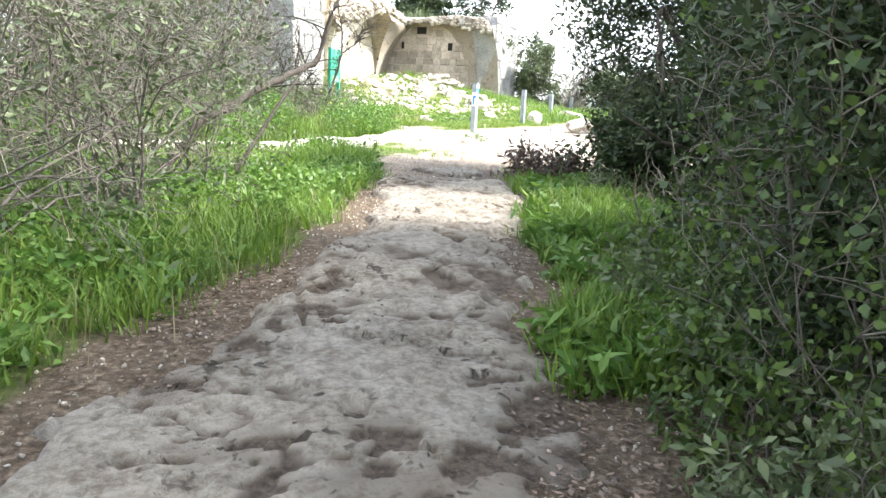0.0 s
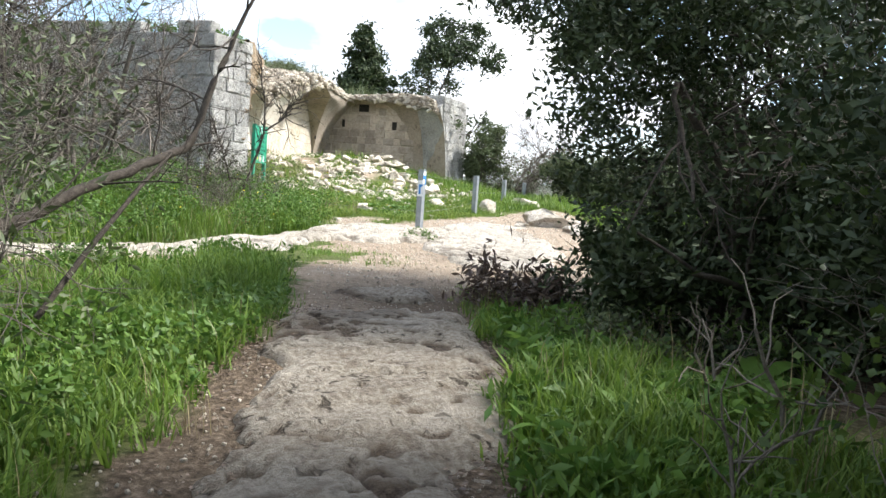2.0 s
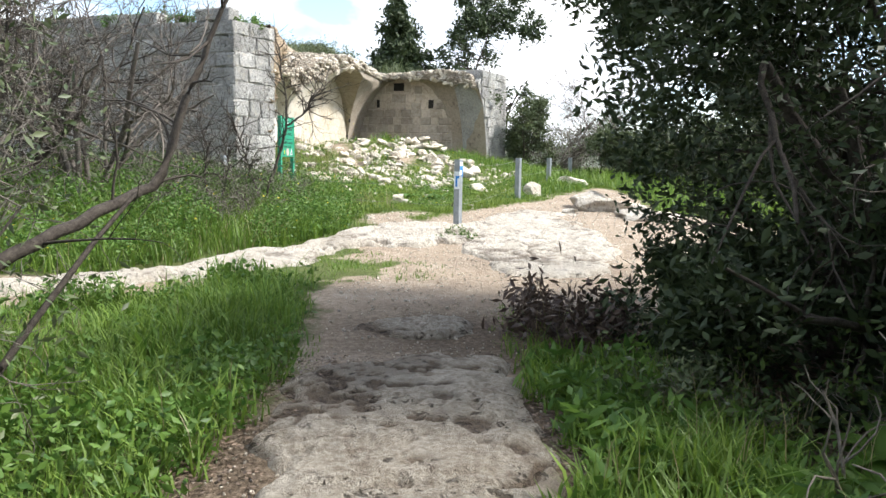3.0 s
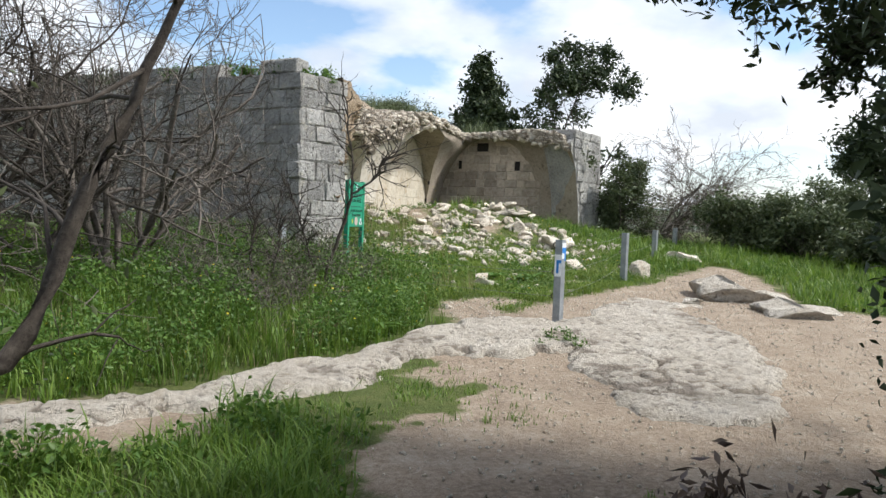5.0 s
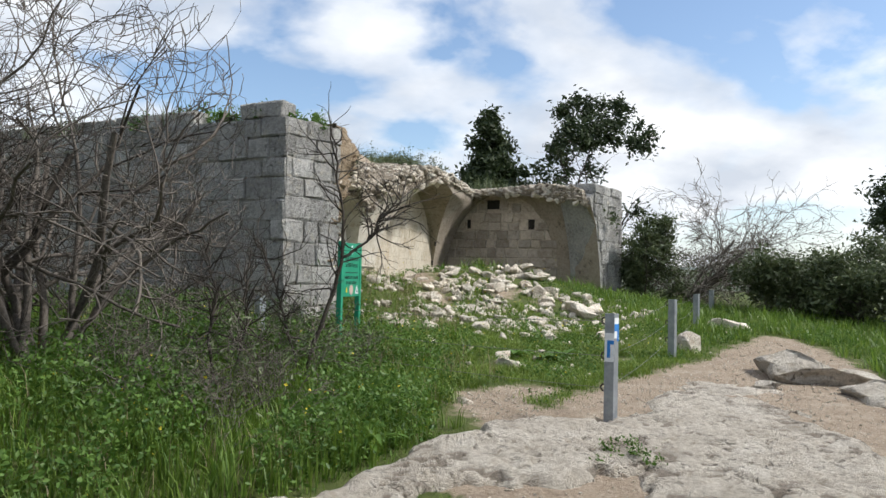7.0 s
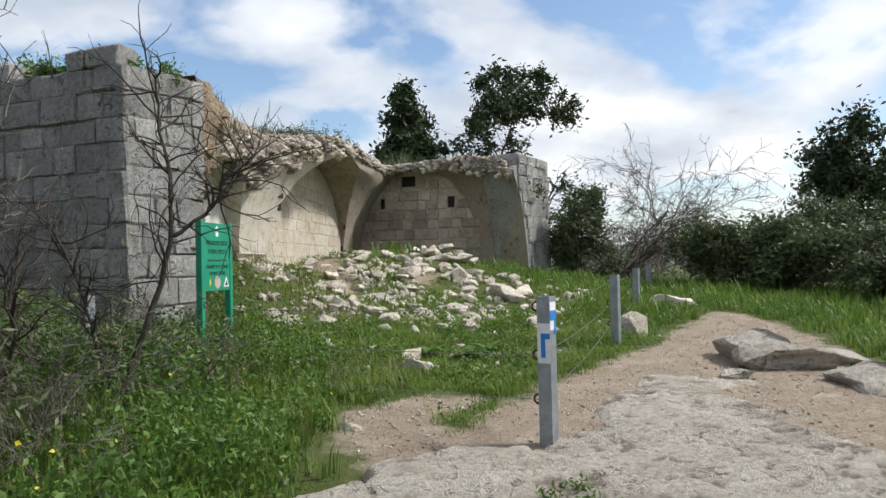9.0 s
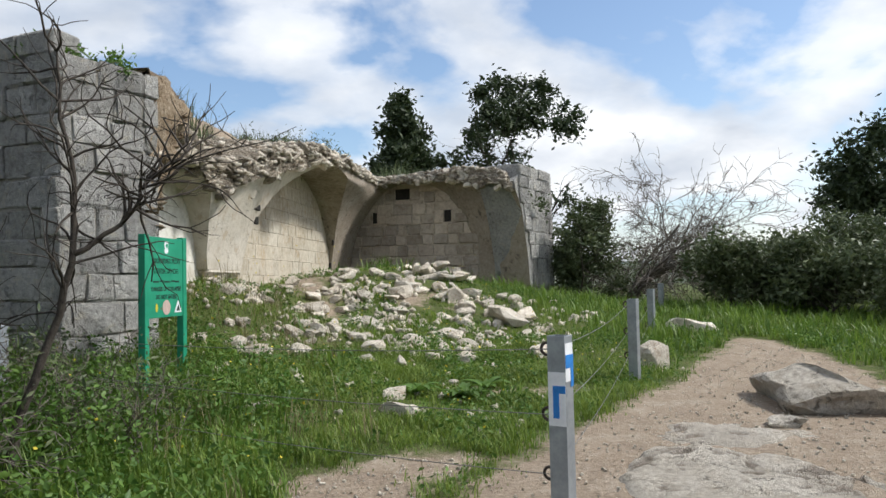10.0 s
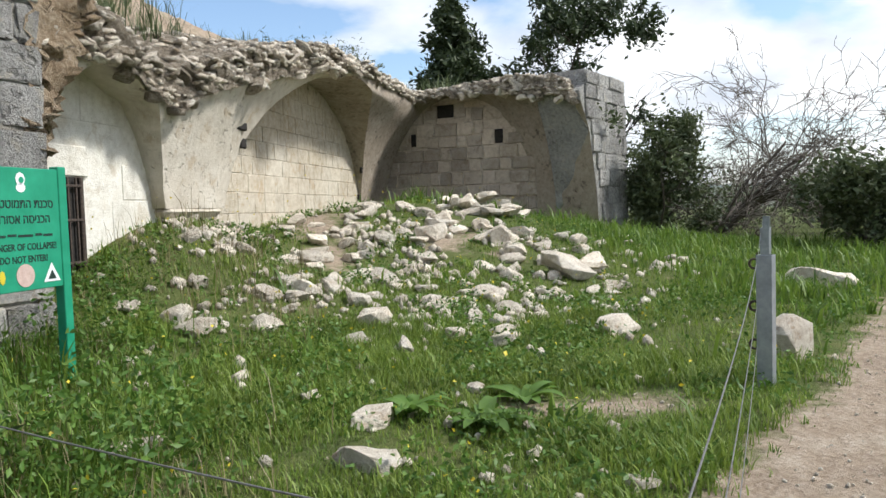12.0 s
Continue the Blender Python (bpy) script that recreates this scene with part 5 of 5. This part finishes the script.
for r in CORES:
    r.materials.clear()
    r.materials.append(MAT_CORE)
PALES = [rock_mesh(30 + k, 0.4, 8, 3) for k in range(4)]
for r in PALES:
    r.materials.append(MAT_WHITE_ROCK)


def stone(x, y, size, rng, mesh=None, z=None, sink=0.3, label="", name="fallen_stone", group="fallen stones", stretch=None):
    ob = new(name, mesh or ROCKS[rng.randrange(len(ROCKS))])
    zz = float(H(x, y)) if z is None else z
    sx = stretch or (1.0, rng.uniform(0.6, 0.95), rng.uniform(0.6, 1.0))
    ob.matrix_basis = pose(x, y, zz + size * sx[2] * 0.28 * (1 - sink), rng.uniform(-10, 10), rng.uniform(-10, 10), rng.uniform(0, 360)) @ Matrix.Diagonal((size * sx[0], size * sx[1], size * sx[2], 1))
    if label:
        tagged(ob, label, "stone", group)
    return ob


rq = random.Random(21)
KEY = [(3.4, 18.29, 0.34), (4.74, 18.48, 0.32), (4.62, 17.91, 0.34), (4.35, 18.99, 0.18), (5.48, 19.01, 0.16), (4.88, 21.0, 0.42), (4.35, 21.96, 0.5), (7.51, 22.82, 0.75), (7.9, 23.1, 0.6), (3.69, 22.78, 0.4),
       (2.81, 20.99, 0.3), (3.39, 20.6, 0.4), (3.93, 20.77, 0.36), (5.88, 17.4, 0.22), (5.89, 20.11, 0.32), (7.09, 20.35, 0.4), (3.6, 15.86, 0.2), (5.6, 21.6, 0.4), (6.3, 22.0, 0.4), (5.2, 22.7, 0.42), (6.9, 24.4, 0.5)]
for x, y, s in KEY:
    stone(x, y, s * 0.95, rq, sink=0.45, label="pale weathered stone lying in the grass")
for k in range(175):
    while True:
        x, y = rq.gauss(5.5, 2.3), rq.gauss(23.6, 2.3)
        if float(hall(np.array(x), np.array(y))) > 0 and (x - C[0]) * OUT_N[0] + (y - C[1]) * OUT_N[1] < 3.2 and y > 19.2 and not (x > 8.3 and y < 22) and x < 9.6:
            break
    near = math.exp(-((x - 6.6) / 1.8) ** 2 - ((y - 25.2) / 2.0) ** 2)
    stone(x, y, rq.uniform(0.14, 0.32) + 0.26 * near * rq.random(), rq, sink=rq.uniform(0.35, 0.95), label="pale rubble stone fallen from the vault")
for k in range(9):
    a = k * 0.7
    x, y = 7.2 + 0.55 * math.cos(a) * rq.uniform(0.4, 1.2), 26.0 + 0.4 * math.sin(a)
    stone(x, y, rq.uniform(0.32, 0.48), rq, z=float(H(x, y)) + 0.06 * (k % 3), sink=0.5, label="large stone on top of the rubble heap")
# boulders by the path
SLABS = [rock_mesh(60 + k, 0.5, 12, 3) for k in range(4)]
for m in SLABS:
    m.materials.append(MAT_WHITE_ROCK)
for x, y, size, up, st, k in [(8.6, 17.35, 1.75, 0.02, (1.0, 0.7, 0.6), 0), (9.3, 17.1, 1.0, 0.0, (1.0, 0.7, 0.6), 2), (8.85, 15.95, 1.6, -0.03, (1.0, 0.6, 0.5), 0), (9.5, 16.2, 0.9, -0.02, (1.0, 0.7, 0.5), 2), (7.75, 16.75, 0.5, 0.0, (1.0, 0.7, 0.5), 1)]:
    ob = new("rock_slab", SLABS[k])
    ob.matrix_basis = pose(x, y, float(H(x, y)) + up + size * st[2] * 0.07, rq.uniform(-4, 4), rq.uniform(-4, 4), rq.uniform(-25, 25)) @ Matrix.Diagonal((size * st[0], size * st[1], size * st[2], 1))
    tagged(ob, "layered pale limestone slab beside the path", "rock", "rock slabs")
stone(8.05, 19.35, 0.48, rq, ROCKS[3], sink=0.4, label="grey boulder beside a steel post", name="boulder", group="boulders", stretch=(1.0, 0.7, 1.1))
stone(10.3, 22.0, 0.75, rq, ROCKS[5], sink=0.4, label="pale boulder in the grass by the path", name="boulder", group="boulders", stretch=(1.0, 0.6, 0.7))


def scatter(name, rng, n, where, size, mats, label, sink=0.4):
    """Small stones joined into one mesh."""
    base = rock_mesh(99, 0.65, 7, 1)
    co = np.empty(len(base.vertices) * 3)
    base.vertices.foreach_get("co", co)
    co = co.reshape(-1, 3)
    fi = np.empty(len(base.polygons) * 3, np.int32)
    base.polygons.foreach_get("vertices", fi)
    x, y = where[0](rng, n * 8)
    ok = rng.rand(len(x)) < where[1](x, y)
    x, y = x[ok][:n], y[ok][:n]
    m = len(x)
    s = size * rng.uniform(0.4, 1.5, m) ** 1.4
    a = rng.uniform(0, 6.28, m)
    c, sn = np.cos(a)[:, None], np.sin(a)[:, None]
    st = rng.uniform(0.6, 1.1, (m, 3))
    P = co[None] * st[:, None]
    P = np.stack([P[..., 0] * c - P[..., 1] * sn, P[..., 0] * sn + P[..., 1] * c, P[..., 2]], -1) * s[:, None, None]
    P[..., 0] += x[:, None]
    P[..., 1] += y[:, None]
    P[..., 2] += (H(x, y) + s * 0.12)[:, None]
    F = (np.arange(m)[:, None, None] * len(co) + fi.reshape(1, -1, 3)).reshape(-1, 3)
    return tagged(part_me(name, fast_mesh(name, P.reshape(-1, 3), F), mats), label, "stones", kind="stuff")


rubble_zone = lambda x, y: hall(x, y) * np.exp(-((x - 5.2) / 2.4) ** 2 - ((y - 23.4) / 2.6) ** 2) * np.clip(0.4 + 3 * fbm(x, y, 0.9, 3, 5), 0, 1)
scatter("small_rubble", R(101), 1500, (rect(1.8, 10, 18, 29), rubble_zone), 0.12, MAT_RUBBLE, "small pale rubble strewn over the heap")
scatter("field_stones", R(104), 520, (rect(1.8, 9, 16.8, 23), lambda x, y: hall(x, y) * lush(x, y) * np.clip(0.25 + 2 * fbm(x, y, 0.7, 3, 3), 0, 1)), 0.075, MAT_RUBBLE, "small pale stones lying in the grass")
scatter("path_gravel", R(102), 4200, (rect(2, 12, 9, 22), lambda x, y: sstep(-0.1, 0.5, bare(x, y)) * 0.5 + sstep(-0.1, 0.2, np.maximum(seg_dist(x, y, *SCREE), seg_dist(x, y, *PATCH)))), 0.028, MAT_RUBBLE, "gravel and chips on the bare path")
scatter("path_chips", R(103), 1500, (rect(-1.5, 4, 0.8, 9), lambda x, y: sstep(-0.6, -0.1, seg_dist(x, y, *PATH_ROCK)) * sstep(0.4, 0.0, seg_dist(x, y, *PATH_ROCK))), 0.022, MAT_RUBBLE, "stone chips along the footpath")

# stones in the broken edge of the vault
for k in range(300):
    i = rq.randrange(2, len(FINE) - 2) if k % 3 else rq.randrange(int(len(FINE) * 0.84), len(FINE) - 2)
    j = rq.choice((0, 2, 4, 6, 8, 10, 11, 14, 17, 20, 24))
    p = EDGE_V[i, j]
    s = rq.uniform(0.14, 0.34) if j < 12 else rq.uniform(0.1, 0.24)
    inward = (FINE[i][0] - FINE[i][2]) / max(np.hypot(*(FINE[i][0] - FINE[i][2])), 0.1) * s * 0.22
    p = (p[0] + inward[0], p[1] + inward[1], p[2] - 0.04)
    ob = new("stone", rq.choice(EDGES if rq.random() < 0.6 else CORES))
    ob.parent = w_edge
    ob.matrix_basis = pose(p[0], p[1], p[2] + rq.uniform(-0.02, 0.03), rq.uniform(-30, 30), rq.uniform(-30, 30), rq.uniform(0, 360)) @ Matrix.Diagonal((s * 1.2, s * 0.95, s * 0.75, 1))



def edge_rubble(rng, n):
    """Small stones packed into the broken edge, too many to count."""
    shapes = []
    for k in range(5):
        base = rock_mesh(200 + k, 0.7, 9, 1)
        co, fi = np.empty(len(base.vertices) * 3), np.empty(len(base.polygons) * 3, np.int32)
        base.vertices.foreach_get("co", co)
        base.polygons.foreach_get("vertices", fi)
        shapes.append((co.reshape(-1, 3), fi.reshape(-1, 3)))
    V, F, tot = [], [], 0
    for _ in range(n):
        co, fi = shapes[rng.randint(5)]
        p = EDGE_V[rng.randint(1, len(EDGE_V) - 1), rng.choice([1, 3, 5, 7, 9, 11, 12, 14, 16, 18, 21, 24, 27])]
        a, size = rng.uniform(0, 6.28), rng.uniform(0.06, 0.2)
        q = co * np.array([1.2, 0.9, 0.7]) * size
        q = np.stack([q[:, 0] * math.cos(a) - q[:, 1] * math.sin(a), q[:, 0] * math.sin(a) + q[:, 1] * math.cos(a), q[:, 2] + q[:, 0] * rng.uniform(-0.4, 0.4)], -1)
        V.append(q + p)
        F.append(fi + tot)
        tot += len(co)
    ob = part_me("small_stones", fast_mesh("small_stones", np.concatenate(V), np.concatenate(F)), MAT_RUBBLE, w_edge)
    return tagged(ob, "small pale stones packed in the broken edge", kind="stuff")


edge_rubble(R(160), 1500)

# rubble core where the outer wall has broken off, overhanging towards the hall
def core_point(v, z, rough=1.0):
    ext = np.interp(z, [0.7, 2.0, 2.8, 3.4, 4.0, 4.5, 4.8], [0.12, 0.1, 0.16, 0.34, 0.62, 0.8, 0.35]) * sstep(-0.12, 0.2, v)
    a, b = v * 1.9 + z * 0.6, z * 1.7 - v
    ext = ext + rough * (0.5 * np.abs(fbm(a, b, 1.9, 4, 2)) + 0.3 * fbm(a, b, 7, 3, 5) - 0.05) * sstep(-0.15, 0.05, v)
    return C + OUT * (1.06 + ext) - OUT_N * (v * 0.95 + 0.04)


zs, vs = np.linspace(0.7, 4.82, 84), np.linspace(-0.05, 1.25, 34)
V = [(*core_point(v, z), z + 0.1 * float(fbm(v * 4, z * 4, 2.0, 3, 1))) for z in zs for v in vs]
V += [(*(core_point(v, 4.8) - OUT * 0.7), 4.66 + 0.1 * float(fbm(v * 4, 3, 2.0, 3, 1))) for v in vs]
idx = np.arange(85 * 34).reshape(85, 34)
F = np.stack([idx[:-1, :-1], idx[:-1, 1:], idx[1:, 1:], idx[1:, :-1]], -1).reshape(-1, 4)
w_core = tagged(part_me("wall_core", fast_mesh("core", V, F), MAT_ORANGE), "exposed ochre rubble core of the broken outer wall", "wall", kind="structure")
OCHRES = [rock_mesh(80 + k, 0.75, 14) for k in range(6)]
for r in OCHRES:
    r.materials.append(MAT_ORANGE)
for k in range(170):
    v, z = rq.uniform(0.0, 0.95), rq.uniform(1.7, 4.75)
    s = rq.uniform(0.12, 0.36)
    p = core_point(v, z) - OUT * s * 0.2
    ob = new("stone", rq.choice(OCHRES))
    ob.parent = w_core
    ob.matrix_basis = pose(p[0], p[1], z, rq.uniform(-25, 25), rq.uniform(-25, 25), rq.uniform(0, 360)) @ Matrix.Diagonal((s * 1.35, s * 0.95, s * 0.62, 1))


# a tuft in the crack of the pale rock
plant("crack_plant", 4.55, 13.85, 0.3, R(140), 9, 1, 3, 0.004, 0.35, 0.6, MAT_TWIG, MAT_WEED, 600, 0.02, 0.035, label="small grey-green plant growing in a rock crack", category="plant")

# plants on the walls and roof
for k, (x, y, z, h) in enumerate([(4.3, 29.6, 5.15, 0.95), (4.9, 30.8, 5.25, 1.15), (3.6, 28.9, 5.05, 0.8), (4.7, 31.8, 5.3, 1.2), (5.4, 32.3, 5.3, 1.0), (4.0, 30.4, 5.2, 1.0)]):
    plant("roof_bush", x, y, h, R(110 + k), 16, 2, 4, 0.006, 0.7, 0.5, MAT_TWIG, MAT_SHRUB, 3000, 0.03, 0.1, stretch=3.5, z=z, label="grey-green bush growing on top of the ruin", group="bushes on the ruin")
for k, (s_, z, h) in enumerate([(0.62, 4.76, 0.35), (1.4, 4.8, 0.3), (2.2, 4.85, 0.4), (3.2, 4.85, 0.35), (-0.25, 4.74, 0.3)]):
    p = C + FRONT * max(s_, 0.15) - FRONT_N * 0.3 + OUT * (0.35 if s_ < 0 else 0)
    plant("wall_plant", p[0], p[1], h, R(120 + k), 7, 1, 3, 0.004, 0.5, 0.6, MAT_TWIG, MAT_WEED, 500, 0.035, 0.06, z=z, label="small green plant rooted on the wall top", category="plant", group="plants on the wall")


def rosette(x, y, n, length, width, mat, label, rng):
    """A rosette of long arching leaves."""
    root = empty("leaf_rosette", x, y, float(H(x, y)))
    for k in range(n):
        a = k * 2.4 + rng.uniform(-0.3, 0.3)
        L, rise = length * rng.uniform(0.7, 1.15), rng.uniform(0.5, 1.1)
        V, F = [], []
        for i in range(7):
            u = i / 6
            d, z = L * u, L * rise * (u - 0.75 * u * u)
            w = width * math.sin(math.pi * min(0.12 + 0.88 * u, 1.0)) ** 0.7
            for sx in (-1, 0, 1):
                V.append((d * math.cos(a) - sx * w / 2 * math.sin(a), d * math.sin(a) + sx * w / 2 * math.cos(a), z + 0.02 + abs(sx) * w * 0.18))
        for i in range(6):
            for j in range(2):
                F.append((i * 3 + j, i * 3 + j + 1, i * 3 + j + 4, i * 3 + j + 3))
        part_me("leaf", smooth(fast_mesh("leaf", V, F)), mat, root)
    return tagged(root, label, "plant", "leaf rosettes")


rr = random.Random(77)
for x, y, n, ln, w in [(2.45, 14.2, 12, 0.42, 0.07), (2.1, 14.5, 10, 0.4, 0.07), (5.35, 18.3, 12, 0.3, 0.09), (5.7, 18.7, 10, 0.28, 0.09), (4.95, 18.6, 9, 0.25, 0.08), (4.15, 6.0, 9, 0.4, 0.16), (4.45, 6.3, 8, 0.38, 0.16), (3.1, 5.2, 9, 0.3, 0.05), (2.6, 5.6, 9, 0.3, 0.05), (2.75, 4.5, 9, 0.32, 0.05), (3.4, 6.2, 9, 0.3, 0.05), (-0.2, 4.6, 9, 0.3, 0.05), (0.2, 6.4, 9, 0.3, 0.05)]:
    rosette(x, y, n, ln, w, MAT_WEED, "rosette of broad green leaves in the grass", rr)


# ---- signs, posts, fence ----
def hollow_tube(w, h, wall):
    """A square steel tube, open at the top."""
    bm = bmesh.new()
    def ring(a, z):
        return [bm.verts.new((sx * a, sy * a, z)) for sx, sy in ((-1, -1), (1, -1), (1, 1), (-1, 1))]
    a, b = w / 2, w / 2 - wall
    rings = [ring(a, 0), ring(a, h - 0.002), ring(a - 0.0015, h), ring(b, h), ring(b, h - 0.4)]
    for lo, hi in zip(rings[:-1], rings[1:]):
        for i in range(4):
            j = (i + 1) % 4
            bm.faces.new((lo[i], lo[j], hi[j], hi[i]))
    bm.faces.new(rings[-1])
    bmesh.ops.recalc_face_normals(bm, faces=bm.faces)
    return bm


def hook():
    """A C-shaped hook of round iron."""
    bm = bmesh.new()
    rows_ = []
    for i in range(11):
        a = math.radians(40 + 28 * i)
        c = Vector((0.032 * math.cos(a), 0.032 * math.sin(a), 0))
        rows_.append([bm.verts.new(c + Vector((math.cos(a) * math.cos(b), math.sin(a) * math.cos(b), math.sin(b))) * 0.009) for b in (0, 1.257, 2.513, 3.77, 5.027)])
    for p, q in zip(rows_[:-1], rows_[1:]):
        for i in range(5):
            bm.faces.new((p[i], p[(i + 1) % 5], q[(i + 1) % 5], q[i]))
    bm.faces.new(rows_[0][::-1])
    bm.faces.new(rows_[-1])
    return bm


def steel_post(x, y, z0, z1, rz=-48, marked=False, label="square galvanised steel fence post"):
    root = empty("fence_post", x, y, z0 - 0.15, rz)
    h = z1 - z0 + 0.15
    part("tube", hollow_tube(0.1, h, 0.004), MAT_STEEL, root)
    for f in (0.93, 0.6, 0.3):
        part("hook", hook(), MAT_RUST, root, "rusty iron wire hook").matrix_basis = pose(-0.076, 0.0, 0.15 + f * (h - 0.15), 90, 0, 0)
    return tagged(root, label, "post", "fence posts")


def mark(root, h):
    """White and blue trail marks on two faces of the post."""
    f, g = -0.0505, 0.0505
    part("white_patch", box(0.098, 0.003, 0.28, 0.001, (0, f, h - 0.47)), MAT_PAINT_W, root, "white painted trail mark")
    part("blue_mark", box(0.035, 0.003, 0.17, 0.001, (-0.005, f - 0.0022, h - 0.43)), MAT_PAINT_B, root, "blue painted trail mark")
    part("blue_mark", box(0.037, 0.003, 0.04, 0.001, (0.0305, f - 0.0022, h - 0.3)), MAT_PAINT_B, root, "blue painted trail mark")
    part("white_patch", box(0.003, 0.098, 0.2, 0.001, (g, 0, h - 0.24)), MAT_PAINT_W, root, "white painted trail mark")
    part("blue_mark", box(0.003, 0.098, 0.07, 0.001, (g + 0.0022, 0, h - 0.17)), MAT_PAINT_B, root, "blue painted trail mark")
    part("blue_mark", box(0.003, 0.035, 0.1, 0.001, (g + 0.0022, 0.03, h - 0.27)), MAT_PAINT_B, root, "blue painted trail mark")


POSTS = [(4.9, 15.02, 0.97, 2.015), (7.42, 18.7, 1.2, 2.08), (9.7, 22.15, 1.3, 2.12), (12.0, 25.6, 1.4, 2.17), (1.3, 18.5, 1.2, 2.02)]
posts = [steel_post(*p) for p in POSTS]
mark(posts[0], POSTS[0][3] - POSTS[0][2] + 0.15)
tagged(posts[0], "square galvanised steel post with white and blue trail marks")


def wire(a, b, sag, r=0.0026):
    k = np.linspace(0, 1, 14)[:, None]
    pts = np.array(a) * (1 - k) + np.array(b) * k
    pts[:, 2] -= sag * 4 * (k * (1 - k))[:, 0]
    V, F = [], []
    tube(pts, np.full(14, r), 5, V, F)
    return tagged(part_me("fence_wire", smooth(fast_mesh("wire", np.concatenate(V), np.concatenate(F))), MAT_WIRE), "thin slack steel fence wire between two posts", "wire", "fence wires")


for i, j in ((0, 1), (1, 2), (2, 3), (0, 4)):
    for f, sag in ((0.93, 0.06), (0.6, 0.05), (0.3, 0.06)):
        a, b = POSTS[i], POSTS[j]
        off = (-0.05, 0.03)
        wire((a[0] + off[0], a[1] + off[1], a[2] + f * (a[3] - a[2])), (b[0] + off[0], b[1] + off[1], b[2] + f * (b[3] - b[2])), sag)

# warning sign
sg_dir = np.array((0.324, 0.70))
sg_dir /= np.hypot(*sg_dir)
sx, sy = 2.537, 19.375
sign = empty("warning_sign", sx, sy, 1.15, math.degrees(math.atan2(sg_dir[1], sg_dir[0])))
tagged(sign, "green painted metal warning sign on two green posts", "sign")
for x in (-0.36, 0.36):
    part("post", box(0.075, 0.075, 1.68, 0.005, (x, 0, 0)), MAT_SIGN, sign)
panel = part("panel", box(0.65, 0.02, 0.8, 0.004, (0, -0.02, 0.86)), MAT_SIGN, sign)


def lettering(text, size, x, z, mat, parent, spread=1.0):
    cu = bpy.data.curves.new("lettering", "FONT")
    cu.body, cu.size, cu.align_x, cu.extrude, cu.resolution_u = text, size, "CENTER", 0.0008, 3
    cu.offset = 0.0012
    tmp = new("lettering", cu)
    bpy.context.view_layer.update()
    me = bpy.data.meshes.new_from_object(tmp.evaluated_get(bpy.context.evaluated_depsgraph_get()))
    bpy.data.objects.remove(tmp)
    ob = part_me("lettering", me, mat, parent)
    ob.matrix_basis = pose(x, -0.0315, z, 90, 0, 0) @ Matrix.Diagonal((spread, 1, 1, 1))
    return ob


lettering("סכנת התמוטטות!"[::-1], 0.082, 0, 1.4, MAT_INK, panel, 0.9)
lettering("הכניסה אסורה!"[::-1], 0.082, 0, 1.3, MAT_INK, panel, 0.9)
lettering("DANGER OF COLLAPSE!", 0.062, 0, 1.125, MAT_INK, panel, 0.84)
lettering("DO NOT ENTER!", 0.062, 0, 1.045, MAT_INK, panel, 0.84)
for k, (x, w) in enumerate([(-0.19, 0.1), (-0.09, 0.07), (0.02, 0.12), (0.13, 0.06), (0.21, 0.08)]):
    part("text_bar", box(w, 0.002, 0.016, 0, (x, -0.031, 1.21 + 0.005 * (k % 2))), MAT_INK, panel)


def disc(r, n=24, squash=1.0):
    bm = bmesh.new()
    bmesh.ops.create_circle(bm, cap_ends=True, segments=n, radius=r)
    bmesh.ops.scale(bm, vec=(squash, 1, 1), verts=bm.verts)
    top = bmesh.ops.extrude_face_region(bm, geom=bm.faces[:])
    bmesh.ops.translate(bm, vec=(0, 0, 0.002), verts=[g for g in top["geom"] if isinstance(g, bmesh.types.BMVert)])
    bmesh.ops.recalc_face_normals(bm, faces=bm.faces)
    return bm


def flat_on(name, bm, x, z, mat, lift=0.031, rz=0):
    part(name, bm, mat, panel).matrix_basis = pose(x, -lift, z, 90, 0, 0) @ pose(0, 0, 0, 0, 0, rz)


flat_on("emblem", disc(0.045, 9, 0.85), 0.0, 1.585, MAT_PAINT_W)
flat_on("emblem_centre", disc(0.022, 7), 0.006, 1.58, MAT_SIGN, 0.0335)
flat_on("emblem_foot", disc(0.03, 10, 1.3), 0.0, 1.53, MAT_PAINT_W, 0.031)
flat_on("red_disc", disc(0.075), -0.0, 0.96, MAT_PINK)
flat_on("warning_triangle", disc(0.085, 3), 0.225, 0.945, MAT_PAINT_W)
flat_on("warning_mark", disc(0.042, 3), 0.225, 0.94, MAT_INK, 0.0335)
flat_on("small_badge", disc(0.045, 8, 0.5), -0.185, 0.96, MAT_YELLOW)

# distant ridge
a = np.linspace(0, 2 * math.pi, 181)
V, F = [], []
for i, t in enumerate(a):
    hgt = 9 + 7 * (fbm(t * 3.0, 1.0, 1.0, 4, 2) + 0.3)
    for rr, z in ((330, -6), (370, hgt * 0.6), (430, hgt), (520, -8)):
        V.append((rr * math.sin(t), rr * math.cos(t), z if i not in (0, 180) else z))
for i in range(180):
    for j in range(3):
        F.append((i * 4 + j, i * 4 + 4 + j, i * 4 + 5 + j, i * 4 + 1 + j))
MAT_HILL = plain_material("wooded_ridge", (0.09, 0.11, 0.085), (0.17, 0.18, 0.14), 0.95, 0, 0.08, 0.5, 0.1)
tagged(part_me("backdrop", smooth(fast_mesh("ridge", V, F)), MAT_HILL), "low wooded ridge in the distance", "hills", kind="structure")

lay_stones(random.Random(9))
